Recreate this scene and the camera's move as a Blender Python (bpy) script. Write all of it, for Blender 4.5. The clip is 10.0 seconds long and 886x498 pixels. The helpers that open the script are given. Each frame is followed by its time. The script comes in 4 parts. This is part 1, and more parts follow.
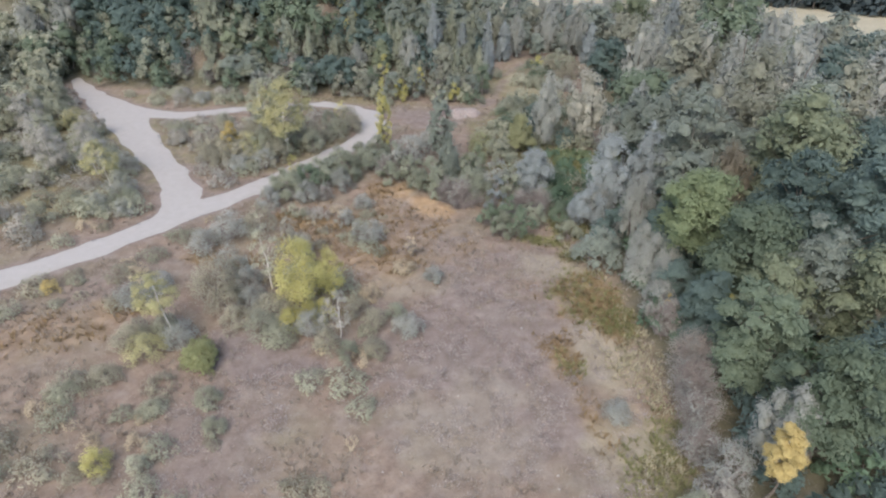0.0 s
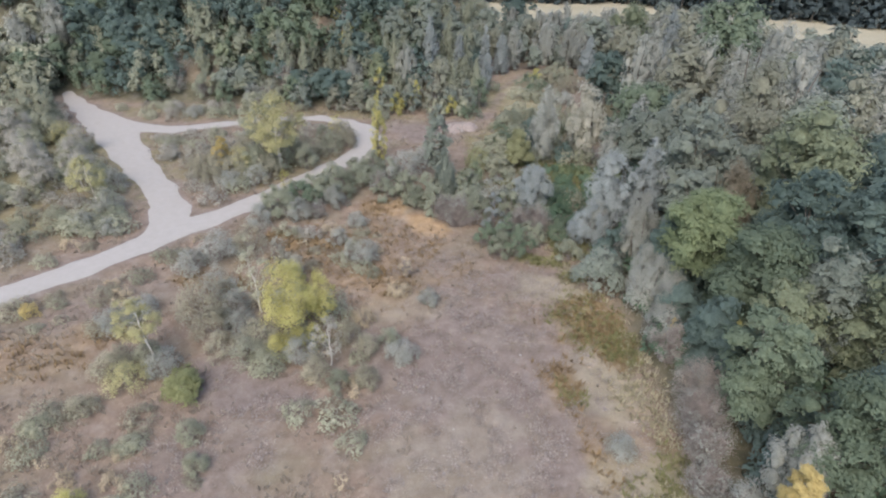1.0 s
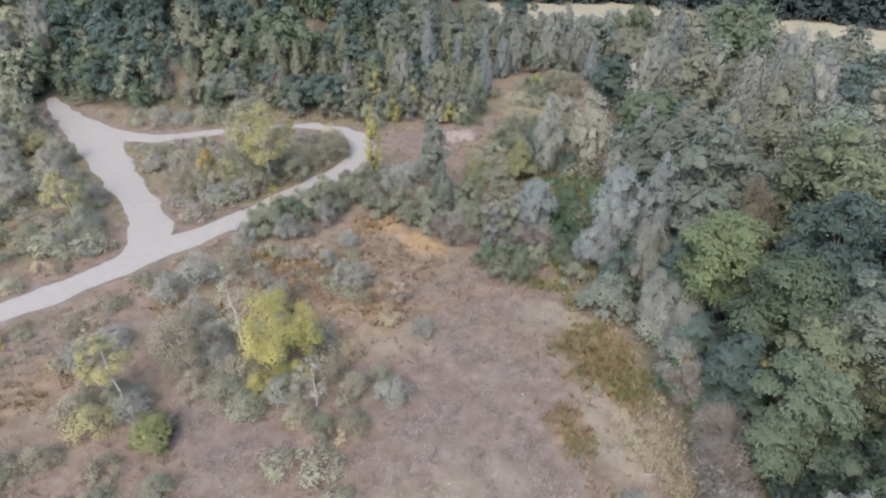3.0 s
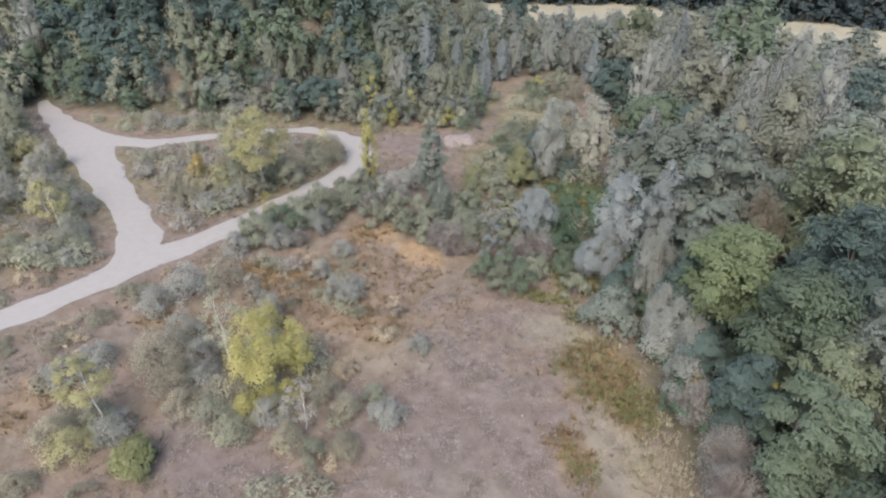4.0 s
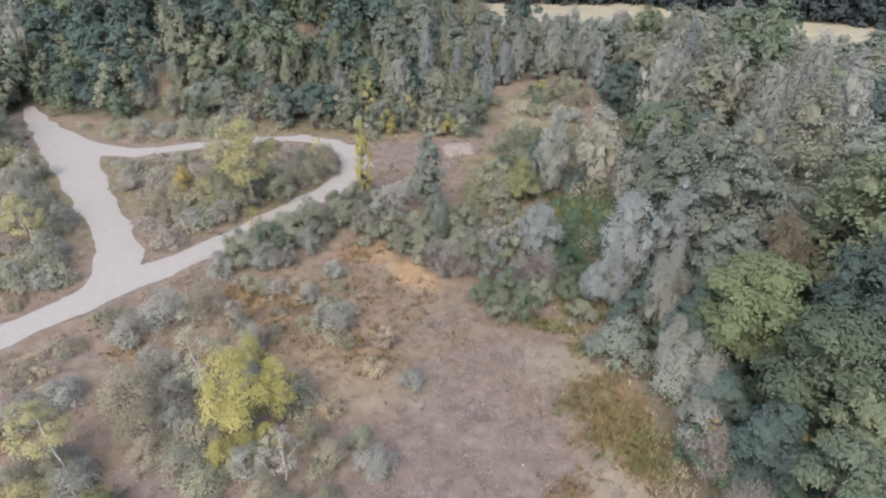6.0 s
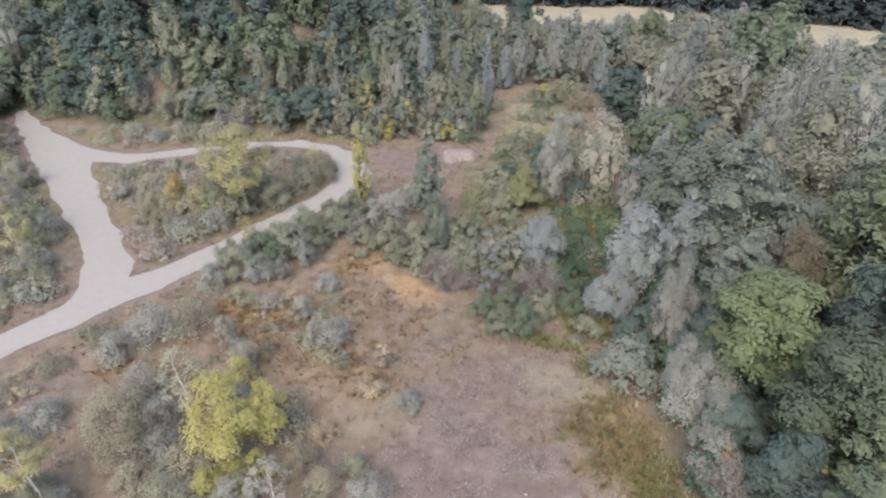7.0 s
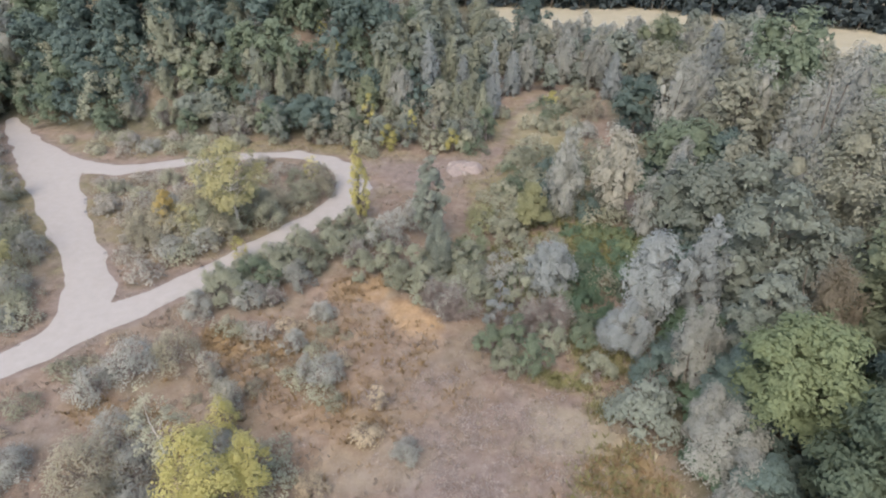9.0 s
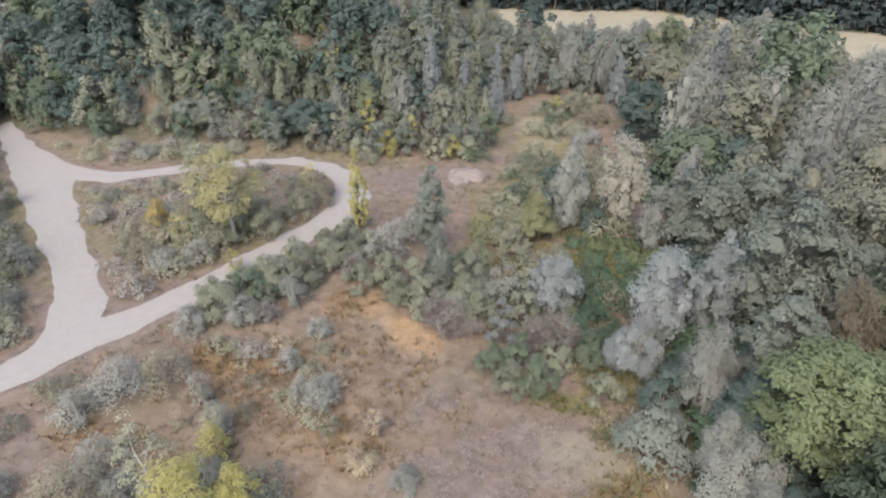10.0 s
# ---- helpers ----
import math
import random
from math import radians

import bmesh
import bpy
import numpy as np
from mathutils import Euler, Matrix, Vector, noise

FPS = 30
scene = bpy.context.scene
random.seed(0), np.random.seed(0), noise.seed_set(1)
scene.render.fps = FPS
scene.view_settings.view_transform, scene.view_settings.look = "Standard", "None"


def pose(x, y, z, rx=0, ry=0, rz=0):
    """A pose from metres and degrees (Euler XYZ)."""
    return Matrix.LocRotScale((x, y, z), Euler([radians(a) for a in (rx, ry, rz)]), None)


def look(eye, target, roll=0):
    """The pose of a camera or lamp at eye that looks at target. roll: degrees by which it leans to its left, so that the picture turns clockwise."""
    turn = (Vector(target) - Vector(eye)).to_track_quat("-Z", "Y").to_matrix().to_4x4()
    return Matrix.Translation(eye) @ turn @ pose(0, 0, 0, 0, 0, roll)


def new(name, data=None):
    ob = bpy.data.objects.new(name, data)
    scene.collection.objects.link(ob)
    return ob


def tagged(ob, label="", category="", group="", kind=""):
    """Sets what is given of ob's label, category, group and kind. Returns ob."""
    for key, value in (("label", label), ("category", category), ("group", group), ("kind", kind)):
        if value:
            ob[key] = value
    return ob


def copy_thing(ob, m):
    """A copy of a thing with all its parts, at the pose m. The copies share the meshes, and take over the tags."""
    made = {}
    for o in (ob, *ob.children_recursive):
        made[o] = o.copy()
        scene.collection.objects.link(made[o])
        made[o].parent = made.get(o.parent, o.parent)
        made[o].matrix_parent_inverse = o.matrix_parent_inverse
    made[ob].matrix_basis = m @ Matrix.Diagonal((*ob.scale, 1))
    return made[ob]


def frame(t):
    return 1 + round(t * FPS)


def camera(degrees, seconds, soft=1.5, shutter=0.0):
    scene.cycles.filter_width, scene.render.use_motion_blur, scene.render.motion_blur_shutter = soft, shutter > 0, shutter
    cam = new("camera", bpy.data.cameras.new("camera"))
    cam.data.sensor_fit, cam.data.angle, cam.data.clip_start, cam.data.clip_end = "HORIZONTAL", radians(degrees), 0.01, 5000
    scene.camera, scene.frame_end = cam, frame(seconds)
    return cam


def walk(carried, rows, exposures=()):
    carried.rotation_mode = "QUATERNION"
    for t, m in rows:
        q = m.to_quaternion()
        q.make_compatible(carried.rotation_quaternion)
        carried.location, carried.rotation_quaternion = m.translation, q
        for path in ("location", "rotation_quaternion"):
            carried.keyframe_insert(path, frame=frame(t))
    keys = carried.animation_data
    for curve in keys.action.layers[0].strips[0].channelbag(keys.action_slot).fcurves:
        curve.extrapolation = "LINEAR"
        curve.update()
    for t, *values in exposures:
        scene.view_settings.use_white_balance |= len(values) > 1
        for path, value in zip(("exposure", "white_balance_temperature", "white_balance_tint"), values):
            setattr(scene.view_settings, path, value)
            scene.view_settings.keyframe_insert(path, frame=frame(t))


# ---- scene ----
cam = camera(75.0, 10.0, soft=2.15)
PATH = [
    (0, (0.222, -1.604, 29.985), (0.205, 0.08, 28.905), 0.4),
    (0.5, (0.296, -0.623, 29.942), (0.283, 1.07, 28.877), 0.5),
    (1, (0.415, 0.466, 29.904), (0.404, 2.167, 28.852), 0.5),
    (1.5, (0.506, 1.426, 29.865), (0.493, 3.127, 28.814), 0.5),
    (2, (0.563, 2.501, 29.893), (0.551, 4.201, 28.839), 0.5),
    (2.5, (0.634, 3.628, 29.889), (0.621, 5.326, 28.832), 0.4),
    (4, (0.997, 6.679, 29.802), (0.983, 8.377, 28.745), 0.4),
    (4.5, (1.116, 7.633, 29.765), (1.104, 9.331, 28.708), 0.5),
    (5, (1.273, 8.582, 29.746), (1.258, 10.279, 28.689), 0.3),
    (5.5, (1.341, 9.667, 29.751), (1.322, 11.363, 28.691), 0.3),
    (5.7, (1.487, 10.09, 29.753), (1.462, 11.785, 28.691), 0.2),
    (7, (1.637, 12.718, 29.664), (1.609, 14.414, 28.605), 0.3),
    (7.5, (1.718, 13.78, 29.732), (1.689, 15.476, 28.672), 0.3),
    (8, (1.691, 14.76, 29.731), (1.66, 16.455, 28.67), 0.4),
    (8.5, (1.769, 15.811, 29.761), (1.728, 17.506, 28.7), 0.3),
    (9, (1.801, 16.79, 29.756), (1.754, 18.485, 28.694), 0.3),
    (9.5, (1.834, 17.717, 29.802), (1.783, 19.411, 28.741), 0.2),
    (10, (1.829, 18.787, 29.837), (1.775, 20.481, 28.776), 0.3),
]
walk(cam, [(t, look(eye, target, roll)) for t, eye, target, roll in PATH], [(0, 1.54, 7350, 10), (10, 1.6, 7800, 12)])
# ---- light ----
world = bpy.data.worlds.new("overcast_sky")
scene.world = world
world.use_nodes = True
wn = world.node_tree
sky = wn.nodes.new("ShaderNodeTexSky")
sky.sky_type = "NISHITA"
sky.sun_disc = False
sky.sun_elevation, sky.sun_rotation = radians(52), radians(200)
sky.air_density, sky.dust_density, sky.ozone_density = 1.0, 1.5, 1.0
wn.links.new(sky.outputs["Color"], wn.nodes["Background"].inputs["Color"])
wn.nodes["Background"].inputs["Strength"].default_value = 0.15

sun_data = bpy.data.lights.new("sun", "SUN")
sun_data.energy, sun_data.angle, sun_data.color = 1.2, radians(50), (1.0, 0.97, 0.94)
sun = new("sun", sun_data)
sun.matrix_world = look((0, 0, 0), (math.sin(radians(200)) * -1, -math.cos(radians(200)), -1.28))

# ---- small tools ----
RNG = np.random.default_rng(7)
ids = [0]


def rng_next():
    ids[0] += 1
    return np.random.default_rng(1000 + ids[0])


def value_noise(x, y, scale, seed=0):
    """Smooth noise of two coordinates, 0 to 1."""
    x, y = np.asarray(x, float) / scale, np.asarray(y, float) / scale
    i, j = np.floor(x), np.floor(y)
    u, v = x - i, y - j
    u, v = u * u * (3 - 2 * u), v * v * (3 - 2 * v)

    def h(a, b):
        s = np.sin(a * 127.1 + b * 311.7 + seed * 74.7) * 43758.5453
        return s - np.floor(s)

    return (h(i, j) * (1 - u) + h(i + 1, j) * u) * (1 - v) + (h(i, j + 1) * (1 - u) + h(i + 1, j + 1) * u) * v


def smooth(a, b, x):
    t = np.clip((np.asarray(x, float) - a) / (b - a), 0, 1)
    return t * t * (3 - 2 * t)


def ground_z(x, y):
    """Height of the ground: a flat waste field, a wooded bank behind it."""
    x, y = np.asarray(x, float), np.asarray(y, float)
    foot = 91.5 + np.maximum(0, -x - 46) * 0.22
    bank = 13.5 * smooth(0, 26, y - foot) * smooth(4, -10, x) * smooth(215, 150, y)
    rough = 0.35 * (value_noise(x, y, 9.0, 1) - 0.5) + 0.10 * (value_noise(x, y, 2.3, 2) - 0.5)
    fade = smooth(1.0, 3.0, road_gap(x, y))
    return bank + rough * fade


def road_gap(x, y):
    """Distance from the edge of the gravel track, negative on it."""
    x, y = np.asarray(x, float), np.asarray(y, float)
    best = np.full(np.broadcast(x, y).shape, 1e9)
    for line in TRACKS:
        for (ax, ay, aw), (bx, by, bw) in zip(line, line[1:]):
            dx, dy = bx - ax, by - ay
            t = np.clip(((x - ax) * dx + (y - ay) * dy) / (dx * dx + dy * dy), 0, 1)
            d = np.hypot(x - ax - t * dx, y - ay - t * dy) - (aw + (bw - aw) * t)
            k = np.clip(0.5 + 0.5 * (d - best) / 1.2, 0, 1)
            best = np.where(best > 1e8, d, d + (best - d) * k - 1.2 * k * (1 - k))
    return best


TRACKS = [
    [(-75, 8, 1.5), (-58, 23, 1.5), (-46, 32.8, 1.5), (-38.6, 39.6, 1.5), (-33.4, 44.4, 1.5), (-29.6, 48.9, 1.5), (-25, 54, 1.45), (-21.5, 58, 1.4)],
    [(-21.5, 58, 1.4), (-17.9, 63, 1.35), (-14.6, 67.6, 1.4), (-11.4, 72.2, 1.6), (-10.3, 77.3, 1.85), (-11.8, 82.2, 1.6), (-15.1, 85.2, 1.1), (-19.5, 86.9, 0.95)],
    [(-19.5, 86.9, 0.95), (-26, 86.0, 0.9), (-33.5, 83.5, 1.0), (-40, 81, 1.3), (-46, 82, 1.6), (-52, 85.4, 1.8), (-58, 90.3, 1.6), (-61.5, 94, 1.2), (-64.5, 97.5, 0.8)],
    [(-28.6, 51.2, 1.7), (-29.8, 56.1, 1.9), (-33.2, 61.3, 1.55), (-37.5, 66.4, 1.8), (-41.6, 71.8, 2.2), (-46, 77.3, 2.5), (-50, 82, 2.5), (-55, 87, 2.0)],
]


def make_mesh(name, verts, faces, smooth_faces=False, soft=None):
    """A mesh from arrays of vertices and of equally long faces; soft: normals of the vertices, for foliage lit as one mass."""
    verts, faces = np.asarray(verts, np.float32), np.asarray(faces, np.int32)
    me = bpy.data.meshes.new(name)
    n, k = faces.shape
    me.vertices.add(len(verts))
    me.vertices.foreach_set("co", verts.ravel())
    me.loops.add(n * k)
    me.loops.foreach_set("vertex_index", faces.ravel())
    me.polygons.add(n)
    me.polygons.foreach_set("loop_start", np.arange(0, n * k, k, dtype=np.int32))
    me.polygons.foreach_set("use_smooth", np.full(n, smooth_faces))
    me.update(calc_edges=True)
    if soft is not None:
        me.normals_split_custom_set_from_vertices(soft.tolist())
    return me


def part(name, mesh, material, parent, label=""):
    """Link a mesh as one object under a thing."""
    if isinstance(mesh, bmesh.types.BMesh):
        bm, mesh = mesh, bpy.data.meshes.new(name)
        bm.to_mesh(mesh)
        bm.free()
    ob = new(name, mesh)
    if not mesh.materials:
        mesh.materials.append(material)
    ob.parent = parent
    return tagged(ob, label)


# ---- materials ----
def material(name):
    m = bpy.data.materials.new(name)
    m.use_nodes = True
    nt = m.node_tree
    return m, nt, nt.nodes["Principled BSDF"]


def mixed(nt, a, b, fac, kind="MIX"):
    node = nt.nodes.new("ShaderNodeMix")
    node.data_type, node.blend_type = "RGBA", kind
    for socket, v in ((0, fac), (6, a), (7, b)):
        if isinstance(v, (int, float)):
            node.inputs[socket].default_value = v
        elif isinstance(v, tuple):
            node.inputs[socket].default_value = (*v, 1)
        else:
            nt.links.new(v, node.inputs[socket])
    return node.outputs[2]


def span(nt, value, a, b, c, d):
    node = nt.nodes.new("ShaderNodeMapRange")
    nt.links.new(value, node.inputs[0])
    for k, v in enumerate((a, b, c, d)):
        node.inputs[k + 1].default_value = v
    return node.outputs[0]


def grain(nt, scale, detail=4, rough=0.6):
    geo = nt.nodes.new("ShaderNodeNewGeometry")
    node = nt.nodes.new("ShaderNodeTexNoise")
    node.inputs["Scale"].default_value, node.inputs["Detail"].default_value = scale, detail
    node.inputs["Roughness"].default_value = rough
    nt.links.new(geo.outputs["Position"], node.inputs["Vector"])
    return node.outputs["Fac"]


def foliage(name, dark, light, through_light=0.40):
    """Leaves: each leaf of its own tone, whole boughs lighter or darker, each plant a little different."""
    dark, light = (tuple(c * k for c, k in zip(tone, (1.06, 1.08, 1.19))) for tone in (tuple(c * 1.22 for c in dark), light))
    m, nt, bsdf = material(name)
    geo = nt.nodes.new("ShaderNodeNewGeometry")
    info = nt.nodes.new("ShaderNodeObjectInfo")
    leaf = mixed(nt, dark, light, span(nt, geo.outputs["Random Per Island"], 0, 1, 0.39, 0.62))
    bough = span(nt, grain(nt, 0.9, 3), 0.3, 0.7, 0.0, 1.0)
    tone = mixed(nt, leaf, tuple(min(1, c * 1.35) for c in light), span(nt, bough, 0, 1, 0, 0.6))
    tone = mixed(nt, tone, tuple(c * 0.65 for c in dark), span(nt, info.outputs["Random"], 0.5, 0, 0.0, 0.45))
    tone = mixed(nt, tone, tuple(c * 1.3 for c in light), span(nt, info.outputs["Random"], 0.5, 1, 0.0, 0.2))
    spray = grain(nt, 5.5, 2, 0.7)
    tone = mixed(nt, tone, tuple(c * 0.55 for c in dark), span(nt, spray, 0.52, 0.30, 0.0, 0.42))
    tone = mixed(nt, tone, tuple(min(1, c * 1.3) for c in light), span(nt, spray, 0.50, 0.72, 0.0, 0.32))
    nt.links.new(tone, bsdf.inputs["Base Color"])
    bsdf.inputs["Roughness"].default_value = 0.75
    bsdf.inputs["Specular IOR Level"].default_value = 0.12
    trans = nt.nodes.new("ShaderNodeBsdfTranslucent")
    nt.links.new(tone, trans.inputs["Color"])
    mix = nt.nodes.new("ShaderNodeMixShader")
    mix.inputs[0].default_value = through_light
    nt.links.new(bsdf.outputs[0], mix.inputs[1])
    nt.links.new(trans.outputs[0], mix.inputs[2])
    nt.links.new(mix.outputs[0], nt.nodes["Material Output"].inputs["Surface"])
    return m


def bark(name, a, b, scale=5.0):
    m, nt, bsdf = material(name)
    nt.links.new(mixed(nt, a, b, span(nt, grain(nt, scale, 5, 0.7), 0.35, 0.65, 0, 1)), bsdf.inputs["Base Color"])
    bsdf.inputs["Roughness"].default_value = 0.85
    return m


LEAVES = {
    "dark": foliage("dark_green_leaves", (0.047, 0.073, 0.061), (0.116, 0.155, 0.130)),
    "green": foliage("green_leaves", (0.060, 0.084, 0.056), (0.146, 0.179, 0.117)),
    "greygreen": foliage("grey_green_leaves", (0.094, 0.113, 0.088), (0.212, 0.235, 0.188)),
    "silver": foliage("silver_willow_leaves", (0.142, 0.160, 0.146), (0.264, 0.286, 0.264)),
    "grey": foliage("dull_grey_leaves", (0.160, 0.166, 0.140), (0.290, 0.296, 0.250)),
    "pale": foliage("pale_cream_leaves", (0.222, 0.216, 0.166), (0.355, 0.346, 0.276)),
    "lime": foliage("yellowish_green_leaves", (0.086, 0.104, 0.064), (0.205, 0.228, 0.142)),
    "yellow": foliage("autumn_yellow_leaves", (0.205, 0.190, 0.068), (0.366, 0.340, 0.138)),
    "gold": foliage("golden_leaves", (0.250, 0.190, 0.072), (0.430, 0.345, 0.150)),
    "olive": foliage("olive_leaves", (0.110, 0.116, 0.084), (0.248, 0.250, 0.186)),
    "bramble": foliage("bramble_leaves", (0.042, 0.074, 0.046), (0.124, 0.180, 0.112)),
    "limegreen": foliage("fresh_green_leaves", (0.074, 0.096, 0.052), (0.168, 0.201, 0.108)),
    "brown": foliage("reddish_brown_leaves", (0.125, 0.112, 0.078), (0.235, 0.207, 0.150)),
    "paleolive": foliage("pale_olive_leaves", (0.160, 0.165, 0.112), (0.300, 0.302, 0.215)),
    "paleyellow": foliage("pale_yellow_green_leaves", (0.196, 0.186, 0.090), (0.352, 0.332, 0.176)),
    "dustgreen": foliage("dusty_green_leaves", (0.120, 0.132, 0.090), (0.236, 0.246, 0.176)),
    "fieldgrey": foliage("faded_shrub_leaves", (0.152, 0.143, 0.098), (0.280, 0.264, 0.190)),
    "limebush": foliage("bright_yellow_green_leaves", (0.105, 0.116, 0.052), (0.222, 0.230, 0.115)),
    "limetree": foliage("dull_yellow_green_leaves", (0.116, 0.124, 0.064), (0.238, 0.240, 0.132)),
    "far": foliage("far_wood_leaves", (0.024, 0.034, 0.034), (0.062, 0.080, 0.078)),
    "straw": foliage("straw_leaves", (0.230, 0.190, 0.125), (0.430, 0.365, 0.250)),
    "haze": foliage("faded_weed_leaves", (0.158, 0.152, 0.122), (0.300, 0.286, 0.238)),
}
BARK = bark("grey_brown_bark", (0.060, 0.050, 0.042), (0.160, 0.140, 0.120))
BIRCH = bark("white_birch_bark", (0.240, 0.220, 0.200), (0.620, 0.600, 0.570), 9.0)
TWIG = bark("grey_twig_bark", (0.140, 0.118, 0.112), (0.285, 0.248, 0.236), 2.0)
DEADWOOD = bark("bleached_deadwood", (0.210, 0.176, 0.164), (0.390, 0.340, 0.318), 3.0)


def attribute(nt, name):
    node = nt.nodes.new("ShaderNodeAttribute")
    node.attribute_name = name
    return node


def ground_material():
    m, nt, bsdf = material("waste_ground")
    big, mid, fine = grain(nt, 0.16, 5), grain(nt, 0.9, 8, 0.72), grain(nt, 5.0, 8, 0.8)
    a, b = attribute(nt, "soil"), attribute(nt, "cover")
    sa, sb = nt.nodes.new("ShaderNodeSeparateColor"), nt.nodes.new("ShaderNodeSeparateColor")
    nt.links.new(a.outputs["Color"], sa.inputs[0])
    nt.links.new(b.outputs["Color"], sb.inputs[0])
    grass = mixed(nt, (0.125, 0.092, 0.074), (0.216, 0.168, 0.137), span(nt, mid, 0.35, 0.65, 0, 1))
    grass = mixed(nt, grass, (0.137, 0.133, 0.086), span(nt, big, 0.45, 0.7, 0, 0.5))
    bare = mixed(nt, (0.108, 0.086, 0.078), (0.191, 0.157, 0.149), span(nt, mid, 0.35, 0.68, 0, 1))
    bare = mixed(nt, bare, (0.322, 0.288, 0.280), span(nt, fine, 0.58, 0.72, 0, 0.6))
    rust = mixed(nt, (0.150, 0.098, 0.050), (0.248, 0.172, 0.092), span(nt, mid, 0.35, 0.65, 0, 1))
    sand = mixed(nt, (0.215, 0.140, 0.078), (0.320, 0.230, 0.145), span(nt, mid, 0.35, 0.65, 0, 1))
    green = mixed(nt, (0.079, 0.090, 0.029), (0.166, 0.166, 0.061), span(nt, mid, 0.35, 0.65, 0, 1))
    field = mixed(nt, (0.245, 0.225, 0.165), (0.290, 0.270, 0.205), span(nt, big, 0.35, 0.65, 0, 1))
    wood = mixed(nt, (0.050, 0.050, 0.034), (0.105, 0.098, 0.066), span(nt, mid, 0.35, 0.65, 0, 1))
    col = grass
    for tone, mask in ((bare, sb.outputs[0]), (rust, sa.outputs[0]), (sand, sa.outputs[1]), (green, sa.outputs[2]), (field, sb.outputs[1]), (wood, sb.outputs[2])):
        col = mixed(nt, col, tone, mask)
    col = mixed(nt, col, (0.060, 0.050, 0.040), span(nt, fine, 0.45, 0.30, 0, 0.4))
    col = mixed(nt, col, (0.270, 0.242, 0.232), span(nt, grain(nt, 0.55, 6, 0.7), 0.50, 0.70, 0, 0.30))
    col = mixed(nt, col, (0.095, 0.078, 0.062), span(nt, grain(nt, 1.7, 5, 0.7), 0.46, 0.30, 0, 0.40))
    speck = grain(nt, 11.0, 4, 0.75)
    col = mixed(nt, col, (0.330, 0.296, 0.276), span(nt, speck, 0.56, 0.74, 0, 0.32))
    col = mixed(nt, col, (0.070, 0.056, 0.044), span(nt, speck, 0.44, 0.28, 0, 0.45))
    nt.links.new(col, bsdf.inputs["Base Color"])
    bsdf.inputs["Roughness"].default_value = 0.95
    bsdf.inputs["Specular IOR Level"].default_value = 0.15
    bump = nt.nodes.new("ShaderNodeBump")
    bump.inputs["Strength"].default_value, bump.inputs["Distance"].default_value = 0.6, 0.12
    nt.links.new(fine, bump.inputs["Height"])
    nt.links.new(bump.outputs[0], bsdf.inputs["Normal"])
    return m


def gravel_material():
    m, nt, bsdf = material("pale_gravel")
    col = mixed(nt, (0.236, 0.224, 0.217), (0.260, 0.247, 0.240), span(nt, grain(nt, 1.2, 6, 0.7), 0.35, 0.65, 0, 1))
    col = mixed(nt, col, (0.228, 0.212, 0.200), span(nt, grain(nt, 0.35, 4), 0.55, 0.75, 0, 0.5))
    nt.links.new(col, bsdf.inputs["Base Color"])
    bsdf.inputs["Roughness"].default_value = 0.95
    bump = nt.nodes.new("ShaderNodeBump")
    bump.inputs["Strength"].default_value, bump.inputs["Distance"].default_value = 0.4, 0.03
    nt.links.new(grain(nt, 14, 4), bump.inputs["Height"])
    nt.links.new(bump.outputs[0], bsdf.inputs["Normal"])
    return m


# ---- ground ----
def patches(x, y, rows, seed):
    """Soft ragged ellipses: centre, half axes, turn in degrees, strength."""
    out = np.zeros(np.broadcast(x, y).shape)
    ragged = 0.55 * (value_noise(x, y, 1.9, seed) - 0.5) + 0.5 * (value_noise(x, y, 0.8, seed + 9) - 0.5)
    for cx, cy, rx, ry, turn, strength in rows:
        c, s = math.cos(radians(turn)), math.sin(radians(turn))
        u, v = (x - cx) * c + (y - cy) * s, (y - cy) * c - (x - cx) * s
        out = np.maximum(out, strength * smooth(1.25, 0.55, np.hypot(u / rx, v / ry) + ragged))
    return out


RUST = [(-15, 50.2, 3.6, 2.2, 0, 0.95), (-12, 49.6, 3.0, 1.6, 20, 0.85), (-20, 42.5, 3.8, 1.5, -10, 0.6), (-26.5, 35.2, 3.2, 1.6, 0, 0.38),
        (-31, 32, 4.8, 2.8, 20, 0.3), (-6, 44, 3.8, 3, 0, 0.4), (12.4, 37.2, 3.1, 4.4, 15, 0.85), (8.8, 30.2, 1.3, 2.6, 15, 0.7), (10, 24.3, 1.0, 2.4, 5, 0.6), (-14, 47, 3, 2, 0, 0.5), (-7, 57.5, 2.8, 2, 0, 0.6), (-8, 47, 9, 8, 0, 0.3)]
SAND = [(-2.2, 54.0, 4.2, 1.7, -48, 0.95), (-4.9, 57, 1.5, 2.2, 10, 0.75), (15, 74, 1.5, 0.8, 0, 0.8), (12.6, 27, 2.4, 6, 0, 0.2), (-7, 41.5, 3, 3, 0, 0.25)]
